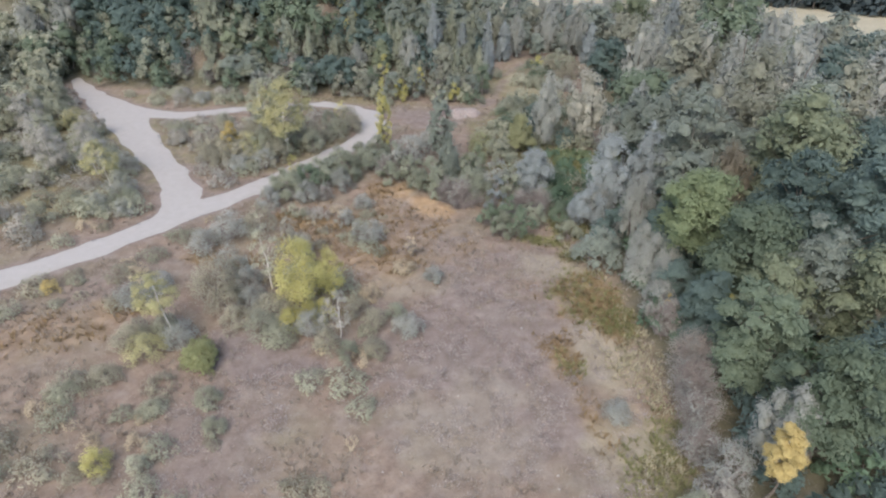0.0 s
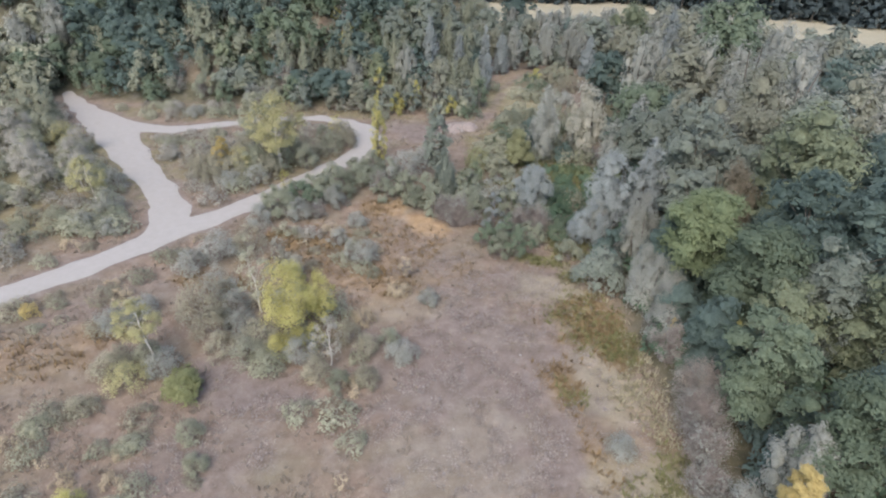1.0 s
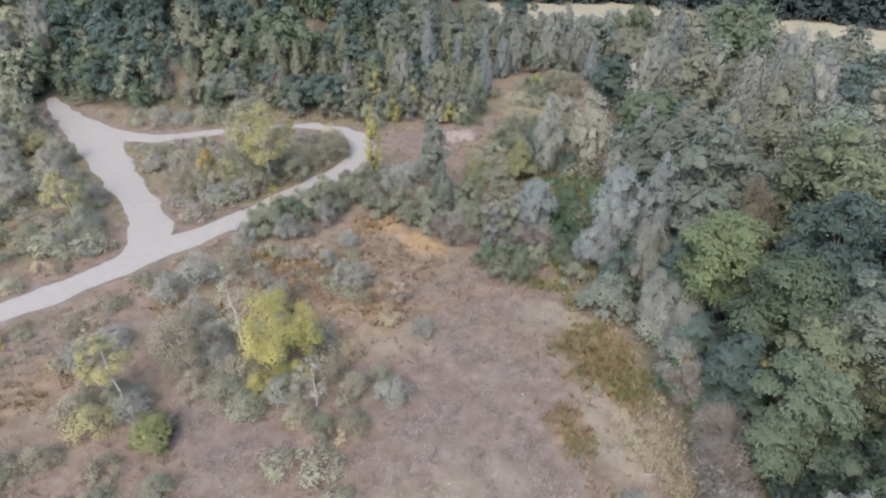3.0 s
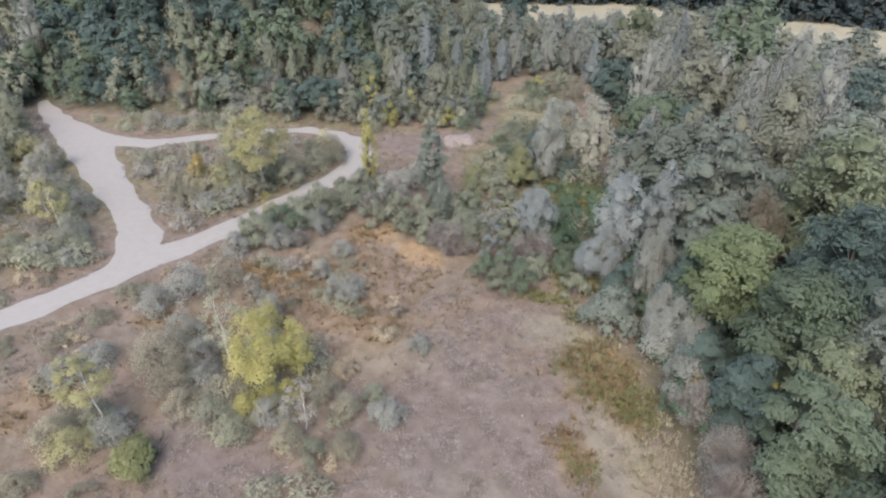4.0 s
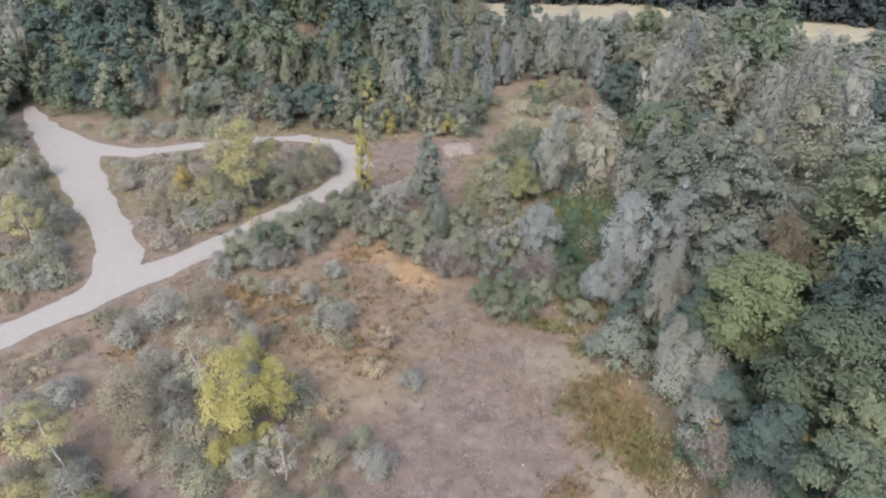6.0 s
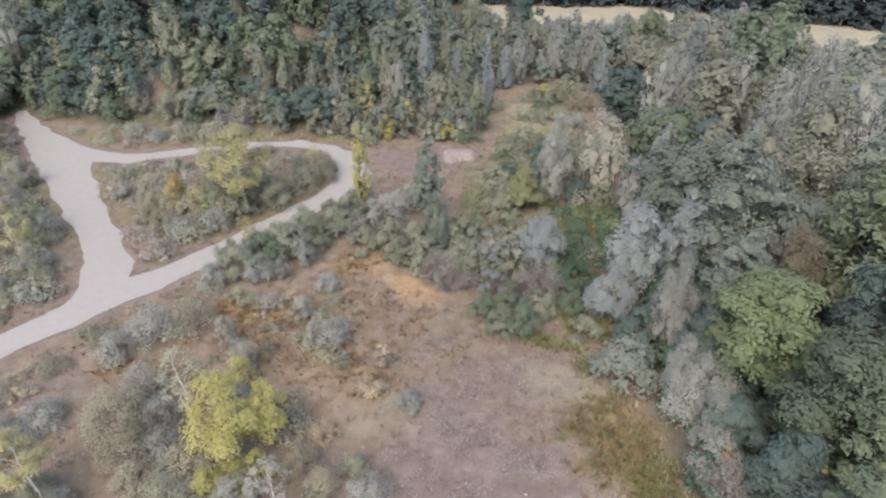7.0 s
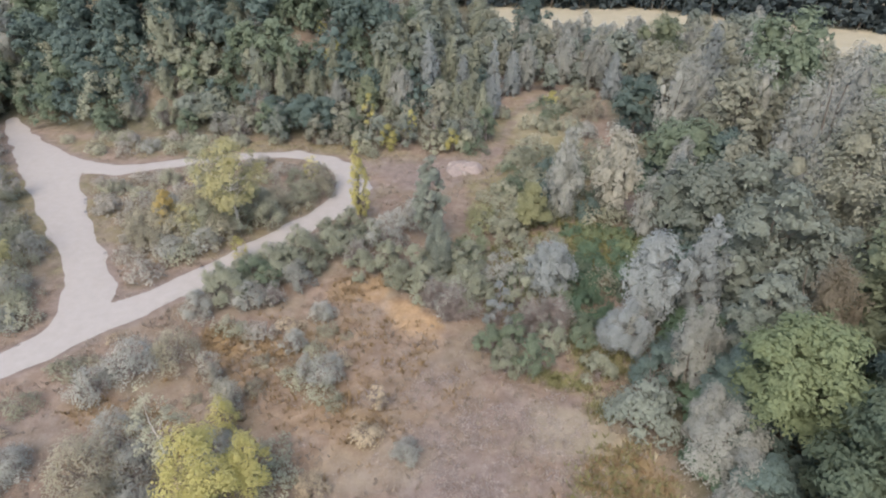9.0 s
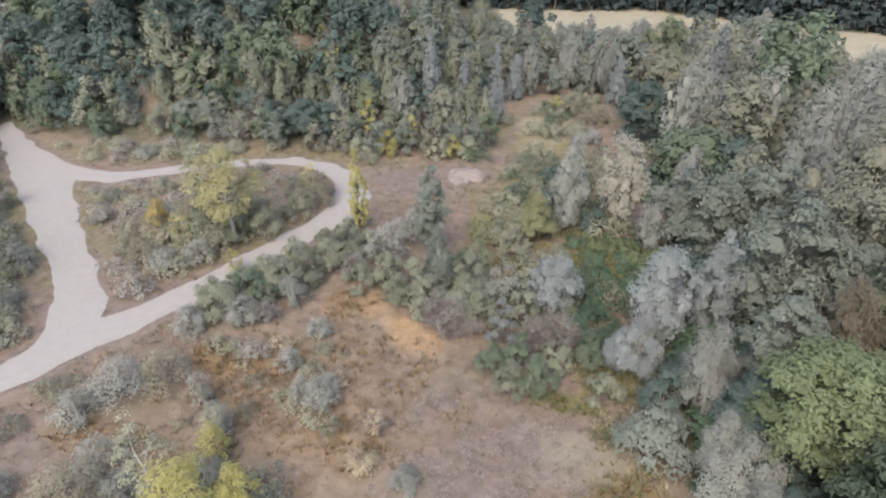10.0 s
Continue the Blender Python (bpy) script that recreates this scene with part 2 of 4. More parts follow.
GREEN = [(13.8, 35, 1.5, 2.8, 0, 0.85), (12.4, 37.6, 3.0, 4.2, 15, 0.35), (9.4, 29.4, 1.0, 2.2, 15, 0.4), (9.6, 46.9, 2.4, 0.9, -15, 0.75), (12.3, 44.4, 1.6, 0.8, 0, 0.8), (15.5, 63, 3.5, 4, 0, 0.9), (18, 67, 3.5, 2.6, 0, 0.9), (14, 20.5, 2.4, 5, 0, 0.5), (13, 50, 2.5, 3, 0, 0.7), (13, 96, 7, 14, 0, 0.5), (11, 76, 8, 9, 0, 0.5), (5, 60, 6, 6, 0, 0.4), (-23, 70, 11, 8, 20, 0.35), (-50, 66, 16, 18, 0, 0.45), (-26, 88.5, 24, 3.5, 0, 0.4)]
BARE = [(3, 31, 8.5, 15, 10, 0.8), (7.5, 43.2, 4, 3.6, 0, 0.6), (-14, 30, 5.5, 2.6, -20, 0.9), (-14.5, 22, 4, 6, 0, 0.6), (-4, 81.5, 5.2, 4.4, 0, 0.85), (1, 84.5, 4.2, 2.6, 0, 0.8),
        (6.2, 89, 1.3, 3.6, -30, 0.7), (9.0, 97.5, 1.0, 5.6, -15, 0.7), (12.4, 108, 1.0, 6, -30, 0.6), (-28, 40, 7, 3.2, 25, 0.5), (-2.5, 47, 6, 4, 0, 0.5), (11, 17, 4, 4, 0, 0.6)]


PALE = [(9.6, 42.4, 3.4, 2.2, 0, 0.5), (12.0, 29.8, 2.4, 3.6, 10, 0.5), (11.6, 22.4, 2.6, 3.6, 0, 0.45), (-3, 39, 5, 2, 20, 0.2), (2, 24, 5, 5, 0, 0.22), (15.5, 103, 5, 11, -20, 0.5)]


def ground_masks(x, y):
    gap = road_gap(x, y)
    rust, sand, green, bare = (patches(x, y, rows, k) for k, rows in enumerate((RUST, SAND, GREEN, BARE)))
    bare = np.maximum(bare, 0.8 * smooth(1.4, 0.1, gap + 0.8 * (value_noise(x, y, 1.1, 40) - 0.3)))
    field = smooth(132, 137, y + 0.12 * x) * smooth(3, 7, x)
    field = np.maximum(field, patches(x, y, PALE, 12))
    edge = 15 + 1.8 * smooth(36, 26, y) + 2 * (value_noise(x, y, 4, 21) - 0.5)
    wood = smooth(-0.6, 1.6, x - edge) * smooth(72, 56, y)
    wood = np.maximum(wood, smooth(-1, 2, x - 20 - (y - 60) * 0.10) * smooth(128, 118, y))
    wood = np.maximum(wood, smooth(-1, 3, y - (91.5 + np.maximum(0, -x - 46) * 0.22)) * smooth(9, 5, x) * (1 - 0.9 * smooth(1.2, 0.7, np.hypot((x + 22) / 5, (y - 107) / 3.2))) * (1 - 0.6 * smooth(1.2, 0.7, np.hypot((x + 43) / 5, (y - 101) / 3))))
    green = green * (1 - 0.85 * bare * (y > 78))
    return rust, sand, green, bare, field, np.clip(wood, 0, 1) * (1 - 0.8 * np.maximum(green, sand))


def build_ground():
    def axis(lo, hi, step, far):
        inner = np.arange(lo, hi + step / 2, step)
        out = step * 1.35 ** np.arange(1, 60)
        out = np.cumsum(out)
        out = out[out < far]
        return np.concatenate(([lo - far], lo - out[::-1], inner, hi + out, [hi + far]))

    xs, ys = axis(-70, 45, 0.52, 3000), axis(8, 124, 0.52, 3000)
    x, y = np.meshgrid(xs, ys)
    x, y = x.ravel(), y.ravel()
    nx, ny = len(xs), len(ys)
    i = (np.arange(ny - 1)[:, None] * nx + np.arange(nx - 1)[None]).ravel()
    me = make_mesh("ground", np.stack((x, y, ground_z(x, y)), 1), np.stack((i, i + 1, i + nx + 1, i + nx), 1), True)
    rust, sand, green, bare, field, wood = ground_masks(x, y)
    one = np.ones_like(x)
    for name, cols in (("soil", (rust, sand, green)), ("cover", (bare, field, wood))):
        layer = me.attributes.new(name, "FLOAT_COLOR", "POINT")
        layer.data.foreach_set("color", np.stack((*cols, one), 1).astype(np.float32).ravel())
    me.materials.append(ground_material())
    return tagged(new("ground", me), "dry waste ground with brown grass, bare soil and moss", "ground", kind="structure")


def build_road():
    step = 0.4
    xs, ys = np.arange(-78, -5, step), np.arange(4, 104, step)
    x, y = np.meshgrid(xs, ys)
    nx = len(xs)
    ragged = 0.22 * (value_noise(x, y, 0.9, 5) - 0.5) + 0.14 * (value_noise(x, y, 2.7, 6) - 0.5)
    gap = road_gap(x, y) + ragged
    gy, gx = np.gradient(gap, step)
    norm = np.maximum(np.hypot(gx, gy), 0.3)
    push = np.clip(np.where(gap > 0, gap, 0), 0, step * 1.5)
    px, py = x - push * gx / norm, y - push * gy / norm
    inside = gap < 0
    keep = inside[:-1, :-1] | inside[1:, :-1] | inside[:-1, 1:] | inside[1:, 1:]
    r, c = np.nonzero(keep)
    i = r * nx + c
    faces = np.stack((i, i + 1, i + nx + 1, i + nx), 1)
    used, faces = np.unique(faces, return_inverse=True)
    px, py = px.ravel()[used], py.ravel()[used]
    z = ground_z(px, py) + 0.02 + 0.03 * smooth(0, 0.5, -gap.ravel()[used])
    me = make_mesh("road", np.stack((px, py, z), 1), faces.reshape(-1, 4), True)
    me.materials.append(gravel_material())
    return tagged(new("road", me), "pale gravel track that forks round a grassy island", "road", kind="structure")


build_ground()
build_road()


# ---- plants ----
def unit(v):
    return v / np.maximum(np.linalg.norm(v, axis=-1, keepdims=True), 1e-9)


def tube(points, radii, sides=6):
    """A tapered tube along points: vertices and four-cornered faces."""
    points, rings = np.asarray(points, float), []
    a = np.arange(sides) * 2 * np.pi / sides
    for k, p in enumerate(points):
        d = unit(points[min(k + 1, len(points) - 1)] - points[max(k - 1, 0)])
        side = unit(np.cross(d, (0.31, 0.95, 0.05)))
        up = np.cross(d, side)
        rings.append(p + radii[k] * (np.cos(a)[:, None] * side + np.sin(a)[:, None] * up))
    n = len(points)
    i = (np.arange(n - 1)[:, None] * sides + np.arange(sides)[None]).ravel()
    j = (np.arange(n - 1)[:, None] * sides + (np.arange(sides)[None] + 1) % sides).ravel()
    return np.concatenate(rings), np.stack((i, j, j + sides, i + sides), 1)


def joined(pieces):
    verts, faces, base = [], [], 0
    for v, f in pieces:
        verts.append(v)
        faces.append(f + base)
        base += len(v)
    return np.concatenate(verts), np.concatenate(faces)


def leaves(centres, normals, sizes, slim, rng, upright=0.0):
    """Pointed leaves; upright: how far they stand along their twigs."""
    n = len(centres)
    normals = unit(normals)
    way = rng.normal(size=(n, 3)) * (1 - upright) + upright * (unit(centres * (1, 1, 0) + 1e-6) * 0.5 + (0, 0, 1.3))
    b = unit(np.cross(normals, way))
    t = np.cross(b, normals)
    s = sizes[:, None]
    v = np.stack((centres - t * s * 0.5 - b * s * slim * 0.5, centres - t * s * 0.5 + b * s * slim * 0.5, centres + t * s * 0.6), 1)
    return v.reshape(-1, 3), np.arange(3 * n).reshape(-1, 3)[:, ::-1]


PROFILE = {
    "round": lambda u: np.sqrt(np.clip(1 - (1.9 * u - 0.9) ** 2, 0.02, 1)),
    "tall": lambda u: np.clip(np.sin(np.pi * np.clip(u * 0.88 + 0.10, 0, 1)), 0.05, 1) ** 0.8,
    "spire": lambda u: np.clip(1.05 - u, 0.04, 1) ** 0.75 * np.clip(u * 5 + 0.45, 0, 1),
    "dome": lambda u: np.sqrt(np.clip(1 - u * u, 0.02, 1)),
}


def lobes(z0, z1, r, shape, count, rng, share=0.38):
    """Large clumps of foliage near the outside of a crown: centres and radii."""
    u = np.linspace(0.03, 0.97, 200)
    weight = np.cumsum(PROFILE[shape](u) + 0.25)
    u = np.interp((np.arange(count) + rng.random(count)) / count * weight[-1], weight, u)
    wide = r * PROFILE[shape](u)
    size = np.minimum(r * (share - 0.08 + 0.16 * rng.random(count)), 0.8 * wide + 0.10 * r)
    a = rng.random() * 6.3 + np.arange(count) * 2.4 + rng.normal(0, 0.35, count)
    side = 1 + 0.12 * np.sin(a + rng.random() * 6.3) + 0.12 * np.sin(2 * a + 4 * u + rng.random() * 6.3) + 0.10 * np.sin(3 * a - 7 * u + rng.random() * 6.3)
    d = np.clip(wide * side - 0.7 * size, 0, None) * rng.random(count) ** 0.2
    return np.stack((d * np.cos(a), d * np.sin(a), z0 + (z1 - z0) * u * (1 + rng.normal(0, 0.05, count))), 1), size


def ball(times):
    bm = bmesh.new()
    bmesh.ops.create_icosphere(bm, subdivisions=times, radius=1.0)
    out = np.array([v.co[:] for v in bm.verts]), np.array([[v.index for v in f.verts] for f in bm.faces])
    bm.free()
    return out


BALLS = {1: ball(1), 2: ball(2)}


def crown_mesh(centres, radii, squash, size, density, slim, rng, upright=0.0, limit=9000, fill=1, inner=0.52):
    """Leaves in small tufts that sit in and on the large clumps, thickest outside and above; fill: how finely the dense inside of a clump is modelled."""
    high = np.array((1, 1, squash))
    out = unit(centres * (1, 1, 0.15) + 1e-3)
    k = 22
    main = np.repeat(np.arange(len(radii)), k)
    way = unit(unit(rng.normal(size=(len(main), 3))) + 0.5 * out[main] + (0, 0, 0.40))
    small = radii[main] * (0.20 + 0.20 * rng.random(len(main))) * (1.0 if fill else 1.7)
    spot = centres[main] + way * (radii[main] * (0.45 + 0.50 * rng.random(len(main)) ** 0.7))[:, None] * high
    wanted = density * 2.2 * 2 * np.pi * (radii ** 2).sum() / (0.55 * size * size * slim)
    n = int(min(wanted, limit))
    size = size * (wanted / n) ** 0.24
    which = rng.choice(len(small), n, p=small ** 2 / (small ** 2).sum())
    d = unit(unit(rng.normal(size=(n, 3))) + 0.45 * way[which] + (0, 0, 0.30))
    reach = small[which] * (0.25 + 1.30 * rng.random(n) ** (1.3 if fill else 0.9))
    p = spot[which] + d * reach[:, None] * high
    gap = np.linalg.norm((p[:, None] - centres[None]) / (radii[None, :, None] * high), axis=2).min(1)
    keep = (p[:, 2] > 0.03) & (gap > (inner - 0.04 if fill else 0.2))
    p, d, which = p[keep], d[keep], which[keep]
    normal = 0.45 * d + 0.45 * way[which] + 0.12 * rng.normal(size=p.shape) + (0, 0, 0.45)
    pieces = [leaves(p, normal, size * (0.55 + 0.9 * rng.random(len(p))), slim, rng, upright)]
    soft = [np.repeat(unit(0.30 * d + 0.55 * way[which] + 0.35 * out[main[which]] + 0.10 * rng.normal(size=p.shape) + (0, 0, 0.75)), 3, 0)]
    if fill:
        v, f = BALLS[fill]
        for c, r, o in zip(centres, radii, out):
            lump = v * (inner * r * (0.7 + 0.4 * rng.random(len(v))))[:, None] * high + c
            lump[:, 2] = np.maximum(lump[:, 2], 0.02)
            pieces.append((lump, f))
            soft.append(unit(v + 0.35 * o + (0, 0, 0.75)))
    verts, faces = joined(pieces)
    return verts, faces, True, np.concatenate(soft)


def sprig(start, end, r0, rng, sides=4, bow=0.12):
    rings = 4 if sides > 3 else 3
    k = np.linspace(0, 1, rings)[:, None]
    span_ = np.linalg.norm(end - start)
    mid = rng.normal(size=3) * bow * span_
    pts = start + (end - start) * k + mid * k * (1 - k) * 2
    return tube(pts, r0 * np.linspace(1, 0.2, rings), sides)


def tree(x, y, h, r, leaf, name="deciduous_tree", label="", shape="round", first=0.14, count=30, wood=None, lean=(0, 0), thick=1.0, density=0.9, slim=0.65, squash=0.8, grain_size=None, stems=1, upright=0.0, fill=True, leaf_scale=1.0, most=0, share=0.38):
    """A tapered trunk with limbs and a ragged crown of many leaves; fill: a crown too dense to see through."""
    rng = rng_next()
    z = float(ground_z(x, y)) - 0.05
    root = tagged(new(name), label or "tree", "tree")
    root.location = (x, y, z)
    root.rotation_euler = (0, 0, rng.random() * 6.28)
    turn = -root.rotation_euler[2]
    lx, ly = lean[0] * math.cos(turn) - lean[1] * math.sin(turn), lean[0] * math.sin(turn) + lean[1] * math.cos(turn)
    far = math.hypot(x, y - 8, 26)
    near = far < 70 and not most
    size = leaf_scale * (grain_size or (0.040 + 0.0021 * far))
    count = int((0.52 if fill else 1.0) * count * min(2.0, max(1.0, h * (1 - first) / (2.3 * r))))
    c, s = lobes(h * first, h - 0.25 * r, r, shape, count, rng, share if fill else 0.63 * share)
    if fill:
        u = np.linspace(0.15, 0.75, 4)
        inner = np.stack((rng.normal(size=4) * 0.12 * r, rng.normal(size=4) * 0.12 * r, h * first + (h - h * first) * u), 1)
        c, s = np.concatenate((c, inner)), np.concatenate((s, 0.55 * r * PROFILE[shape](u)))
    c = c + np.stack((lx * c[:, 2], ly * c[:, 2], 0 * c[:, 2]), 1)
    trunks, boughs = [], []
    for k in range(stems):
        off = rng.normal(size=2) * 0.25 * r * (stems > 1)
        k_ = np.linspace(0, 0.86, 7)
        wob = np.cumsum(rng.normal(size=(7, 2)) * 0.014 * h, 0) * (k_ > 0)[:, None]
        pts = np.stack((lx * h * k_ + wob[:, 0] + off[0] * k_ * 3, ly * h * k_ + wob[:, 1] + off[1] * k_ * 3, h * k_), 1)
        rad = thick * 0.016 * h * np.array((1.35, 1.0, 0.85, 0.68, 0.5, 0.33, 0.15))
        trunks.append(tube(pts, rad, 7 if near else 5))
        for m in range(k, len(c), stems if near else 2 * stems):
            at = np.clip((c[m, 2] / h - 0.16) / 0.86 * 6, 0.6, 5.6)
            i = int(at)
            start = pts[i] + (pts[i + 1] - pts[i]) * (at - i)
            boughs.append(sprig(start, c[m], float(rad[i] * (0.3 if wood == BIRCH else 0.5)), rng, 4 if near else 3))
    wood = wood or BARK
    part("trunk", make_mesh("trunk", *joined(trunks), True), wood, root)
    part("branchwork", make_mesh("branchwork", *joined(boughs), True), wood, root)
    part("crown", make_mesh("crown", *crown_mesh(c, s, squash, size, density, slim, rng, upright, most or (13500 if far < 55 else 8000 if far < 70 else 4300), (2 if near else 1) if fill else 0)), LEAVES[leaf], root)
    return root


def shrub(x, y, h, r, leaf, name="shrub", label="", count=14, density=0.8, twigs=24, slim=0.5, bare=0.0, upright=0.45, wood=None, category="shrub", leaf_size=None, most=0):
    """A many-stemmed bush: stems that fan out from the ground and leaves in uneven clumps; bare: how many twigs show."""
    rng = rng_next()
    z = float(ground_z(x, y)) - 0.04
    root = tagged(new(name), label or "shrub", category)
    root.location = (x, y, z)
    far = math.hypot(x, y - 8, 26)
    size = leaf_size or 0.030 + 0.0016 * far
    dense = density >= 0.6
    c, s = lobes(0.12 * h, h - 0.25 * r, r, "dome", max(7, int(0.8 * count)) if dense else count, rng, 0.36 if dense else 0.30)
    pieces = []
    n = int(twigs * (1 + 5 * bare) * (1.0 if far < 55 else 0.35))
    for k in range(n):
        m = rng.integers(len(c))
        tip = c[m] + unit(rng.normal(size=3) + (0, 0, 0.5)) * s[m] * (0.6 + 0.55 * rng.random())
        foot = np.array((*rng.normal(size=2) * 0.14 * r, 0.0))
        pieces.append(sprig(foot, tip, 0.012 + 0.006 * h * (0.5 + rng.random()), rng, 3, 0.16))
        if bare:
            for j in range(2):
                a = foot + (tip - foot) * (0.45 + 0.5 * rng.random())
                pieces.append(sprig(a, a + unit(tip - foot + rng.normal(size=3) * np.linalg.norm(tip - foot) * 0.6) * 0.35 * h * rng.random(), 0.016, rng, 3, 0.2))
    part("stemwork", make_mesh("stemwork", *joined(pieces), True), wood or TWIG, root)
    if density > 0:
        part("foliage", make_mesh("foliage", *crown_mesh(c, s, 1.0, size, density, slim, rng, upright, most or (2600 if far < 60 else 1700), 1 if dense else 0, 0.5)), LEAVES[leaf], root)
    return root


# ---- low plants as stuff ----
def tufts(name, label, count, box, test, tall, wide, blades, colours, seed):
    """Many small tussocks of blades on the ground, joined."""
    rng = np.random.default_rng(seed)
    x, y = rng.uniform(box[0], box[1], count * 6), rng.uniform(box[2], box[3], count * 6)
    ok = (rng.random(count * 6) < test(x, y)) & (road_gap(x, y) > 0.25)
    x, y = x[ok][:count], y[ok][:count]
    n = len(x)
    z = ground_z(x, y) - 0.02
    foot = np.repeat(np.stack((x, y, z), 1), blades, 0)
    big = np.repeat(0.55 + 0.9 * rng.random(n) ** 1.5, blades)[:, None]
    m = n * blades
    a = rng.random(m) * 6.283
    d = np.stack((np.cos(a), np.sin(a), 0 * a), 1)
    side = np.stack((-np.sin(a), np.cos(a), 0 * a), 1)
    foot = foot + d * (0.5 * wide * rng.random(m))[:, None] * big
    tip = foot + d * (wide * (0.2 + 0.8 * rng.random(m)))[:, None] * big + np.array((0, 0, 1)) * (tall * (0.45 + 0.55 * rng.random(m)))[:, None] * big
    w = (0.10 * tall + 0.018) * big
    v = np.stack((foot - side * w, foot + side * w, tip), 1).reshape(-1, 3)
    me = make_mesh(name, v, np.arange(3 * m).reshape(-1, 3))
    me.materials.append(foliage(name + "_blades", *colours))
    return tagged(new(name, me), label, "grass", kind="stuff")

TREES = {
    "dark": dict(leaf="dark", name="oak_tree", label="dense dark green oak-like tree in the wood", count=34),
    "green": dict(leaf="green", label="green leafy deciduous tree at the wood's edge", count=34),
    "greygreen": dict(leaf="greygreen", label="grey-green broad-leaved tree with a full crown", count=38),
    "lime": dict(leaf="lime", label="yellowish green broad-leaved tree with clumped foliage", count=34),
    "olive": dict(leaf="olive", name="alder_tree", label="dull olive-green tree with thin foliage", count=28, density=0.7, squash=1.2),
    "silver": dict(leaf="silver", name="willow_tree", label="silvery grey willow with a pointed crown", shape="spire", count=34, first=0.05, slim=0.35, squash=1.9, upright=0.7, density=1.0),
    "spire": dict(leaf="silver", name="poplar_tree", label="pale silver poplar with a narrow pointed crown", shape="spire", count=26, first=0.04, squash=1.9, upright=0.6, density=0.75),
    "grey": dict(leaf="grey", name="willow_tree", label="dull grey half-bare willow", shape="tall", count=24, first=0.06, density=0.8, slim=0.35, stems=2, squash=2.0, upright=0.7),
    "pale": dict(leaf="pale", name="willow_tree", label="pale cream-leaved tree with an upright crown", shape="spire", count=34, first=0.1, squash=1.8, upright=0.6),
    "poplar": dict(leaf="green", name="poplar_tree", label="slender dark green young poplar", shape="tall", count=24, first=0.12),
    "birch": dict(leaf="yellow", name="birch_tree", label="yellowing birch with a white trunk", shape="tall", count=24, first=0.28, wood=BIRCH, density=0.8, thick=0.7, fill=False, leaf_scale=0.9),
    "limebirch": dict(leaf="lime", name="birch_tree", label="thin yellow-green birch with a pale trunk", shape="tall", count=20, first=0.22, wood=BIRCH, density=0.8, thick=0.7, fill=False, leaf_scale=0.9),
    "gold": dict(leaf="gold", name="birch_tree", label="small tree with bright golden autumn leaves", shape="tall", count=10, first=0.3, thick=0.7, leaf_scale=0.9),
}
SHRUBS = {
    "grey": dict(leaf="grey", label="dull grey leafy shrub on dry ground", density=0.55, bare=0.3),
    "silver": dict(leaf="silver", name="willow_shrub", label="silvery grey willow shrub in scrub", slim=0.4, upright=0.7),
    "green": dict(leaf="green", label="green leafy shrub among dry grass"),
    "greygreen": dict(leaf="dustgreen", label="grey-green leafy willow shrub in dry scrub"),
    "dark": dict(leaf="dark", label="dark green dense shrub in scrub"),
    "olive": dict(leaf="paleolive", name="alder_shrub", label="olive-green ragged shrub on dry ground", density=0.7),
    "yellow": dict(leaf="yellow", label="yellowing young birch shrub in dry grass", density=0.6),
    "lime": dict(leaf="lime", label="yellowish green leafy bush in scrub"),
    "gold": dict(leaf="gold", label="small bush of golden autumn leaves", density=0.6),
    "pale": dict(leaf="pale", label="pale faded shrub in dry grass", density=0.5, bare=0.2),
    "bramble": dict(leaf="bramble", name="bramble_thicket", label="low dark green bramble thicket", count=12),
    "bare": dict(leaf="grey", name="bare_shrub", label="bare grey-purple twiggy shrub at the scrub edge", density=0.06, bare=1.0, twigs=70),
    "straw": dict(leaf="straw", name="dry_weed", label="dry straw-coloured tall weed", density=0.35, bare=0.3, count=6),
}


def T(kind, x, y, h, r, **more):
    return tree(x, y, h, r, **{**TREES[kind], **more})


def S(kind, x, y, h, r, **more):
    return shrub(x, y, h, r, **{**SHRUBS[kind], **more})


def F(kind, x, y, h, r, **more):
    """A loose, airy shrub of the dry ground."""
    kw = {**SHRUBS[kind], **more}
    soft_leaf = {"green": "dustgreen", "dark": "dustgreen", "lime": "paleyellow", "dustgreen": "fieldgrey", "silver": "grey", "paleolive": "fieldgrey" if int(7 * x + 3 * y) % 2 else "paleolive"}
    if "density" not in more:
        kw["density"] = min(0.24, kw.get("density", 0.8))
        kw["leaf"] = soft_leaf.get(kw["leaf"], kw["leaf"])
    kw["count"] = kw.get("count", 14) + 6
    return shrub(x, y, h, r, **kw)


# the wood along the field, from near to far
T("green", 20.8, 27.8, 9.2, 3.0)
T("green", 22.4, 21.6, 9.8, 3.0)
T("dark", 27.4, 23.6, 9.6, 3.0)
T("lime", 28.9, 30.0, 11.4, 3.2)
T("lime", 23.3, 31.4, 9.3, 2.2)
T("greygreen", 26.6, 32.8, 11.2, 2.4)
S("bare", 21.7, 29.0, 8.8, 1.5, wood=DEADWOOD, density=0, label="dead bleached tree among green crowns", name="dead_tree", category="tree", twigs=16)
T("gold", 18.5, 18.8, 6.6, 1.05, count=26, first=0.36, density=1.2, fill=False)
S("grey", 16.6, 19.8, 3.8, 1.6)
S("grey", 15.6, 18.4, 2.6, 1.4, leaf="haze")
S("olive", 14.2, 17.2, 2.2, 1.4)
T("grey", 20, 21.2, 6.2, 1.6)
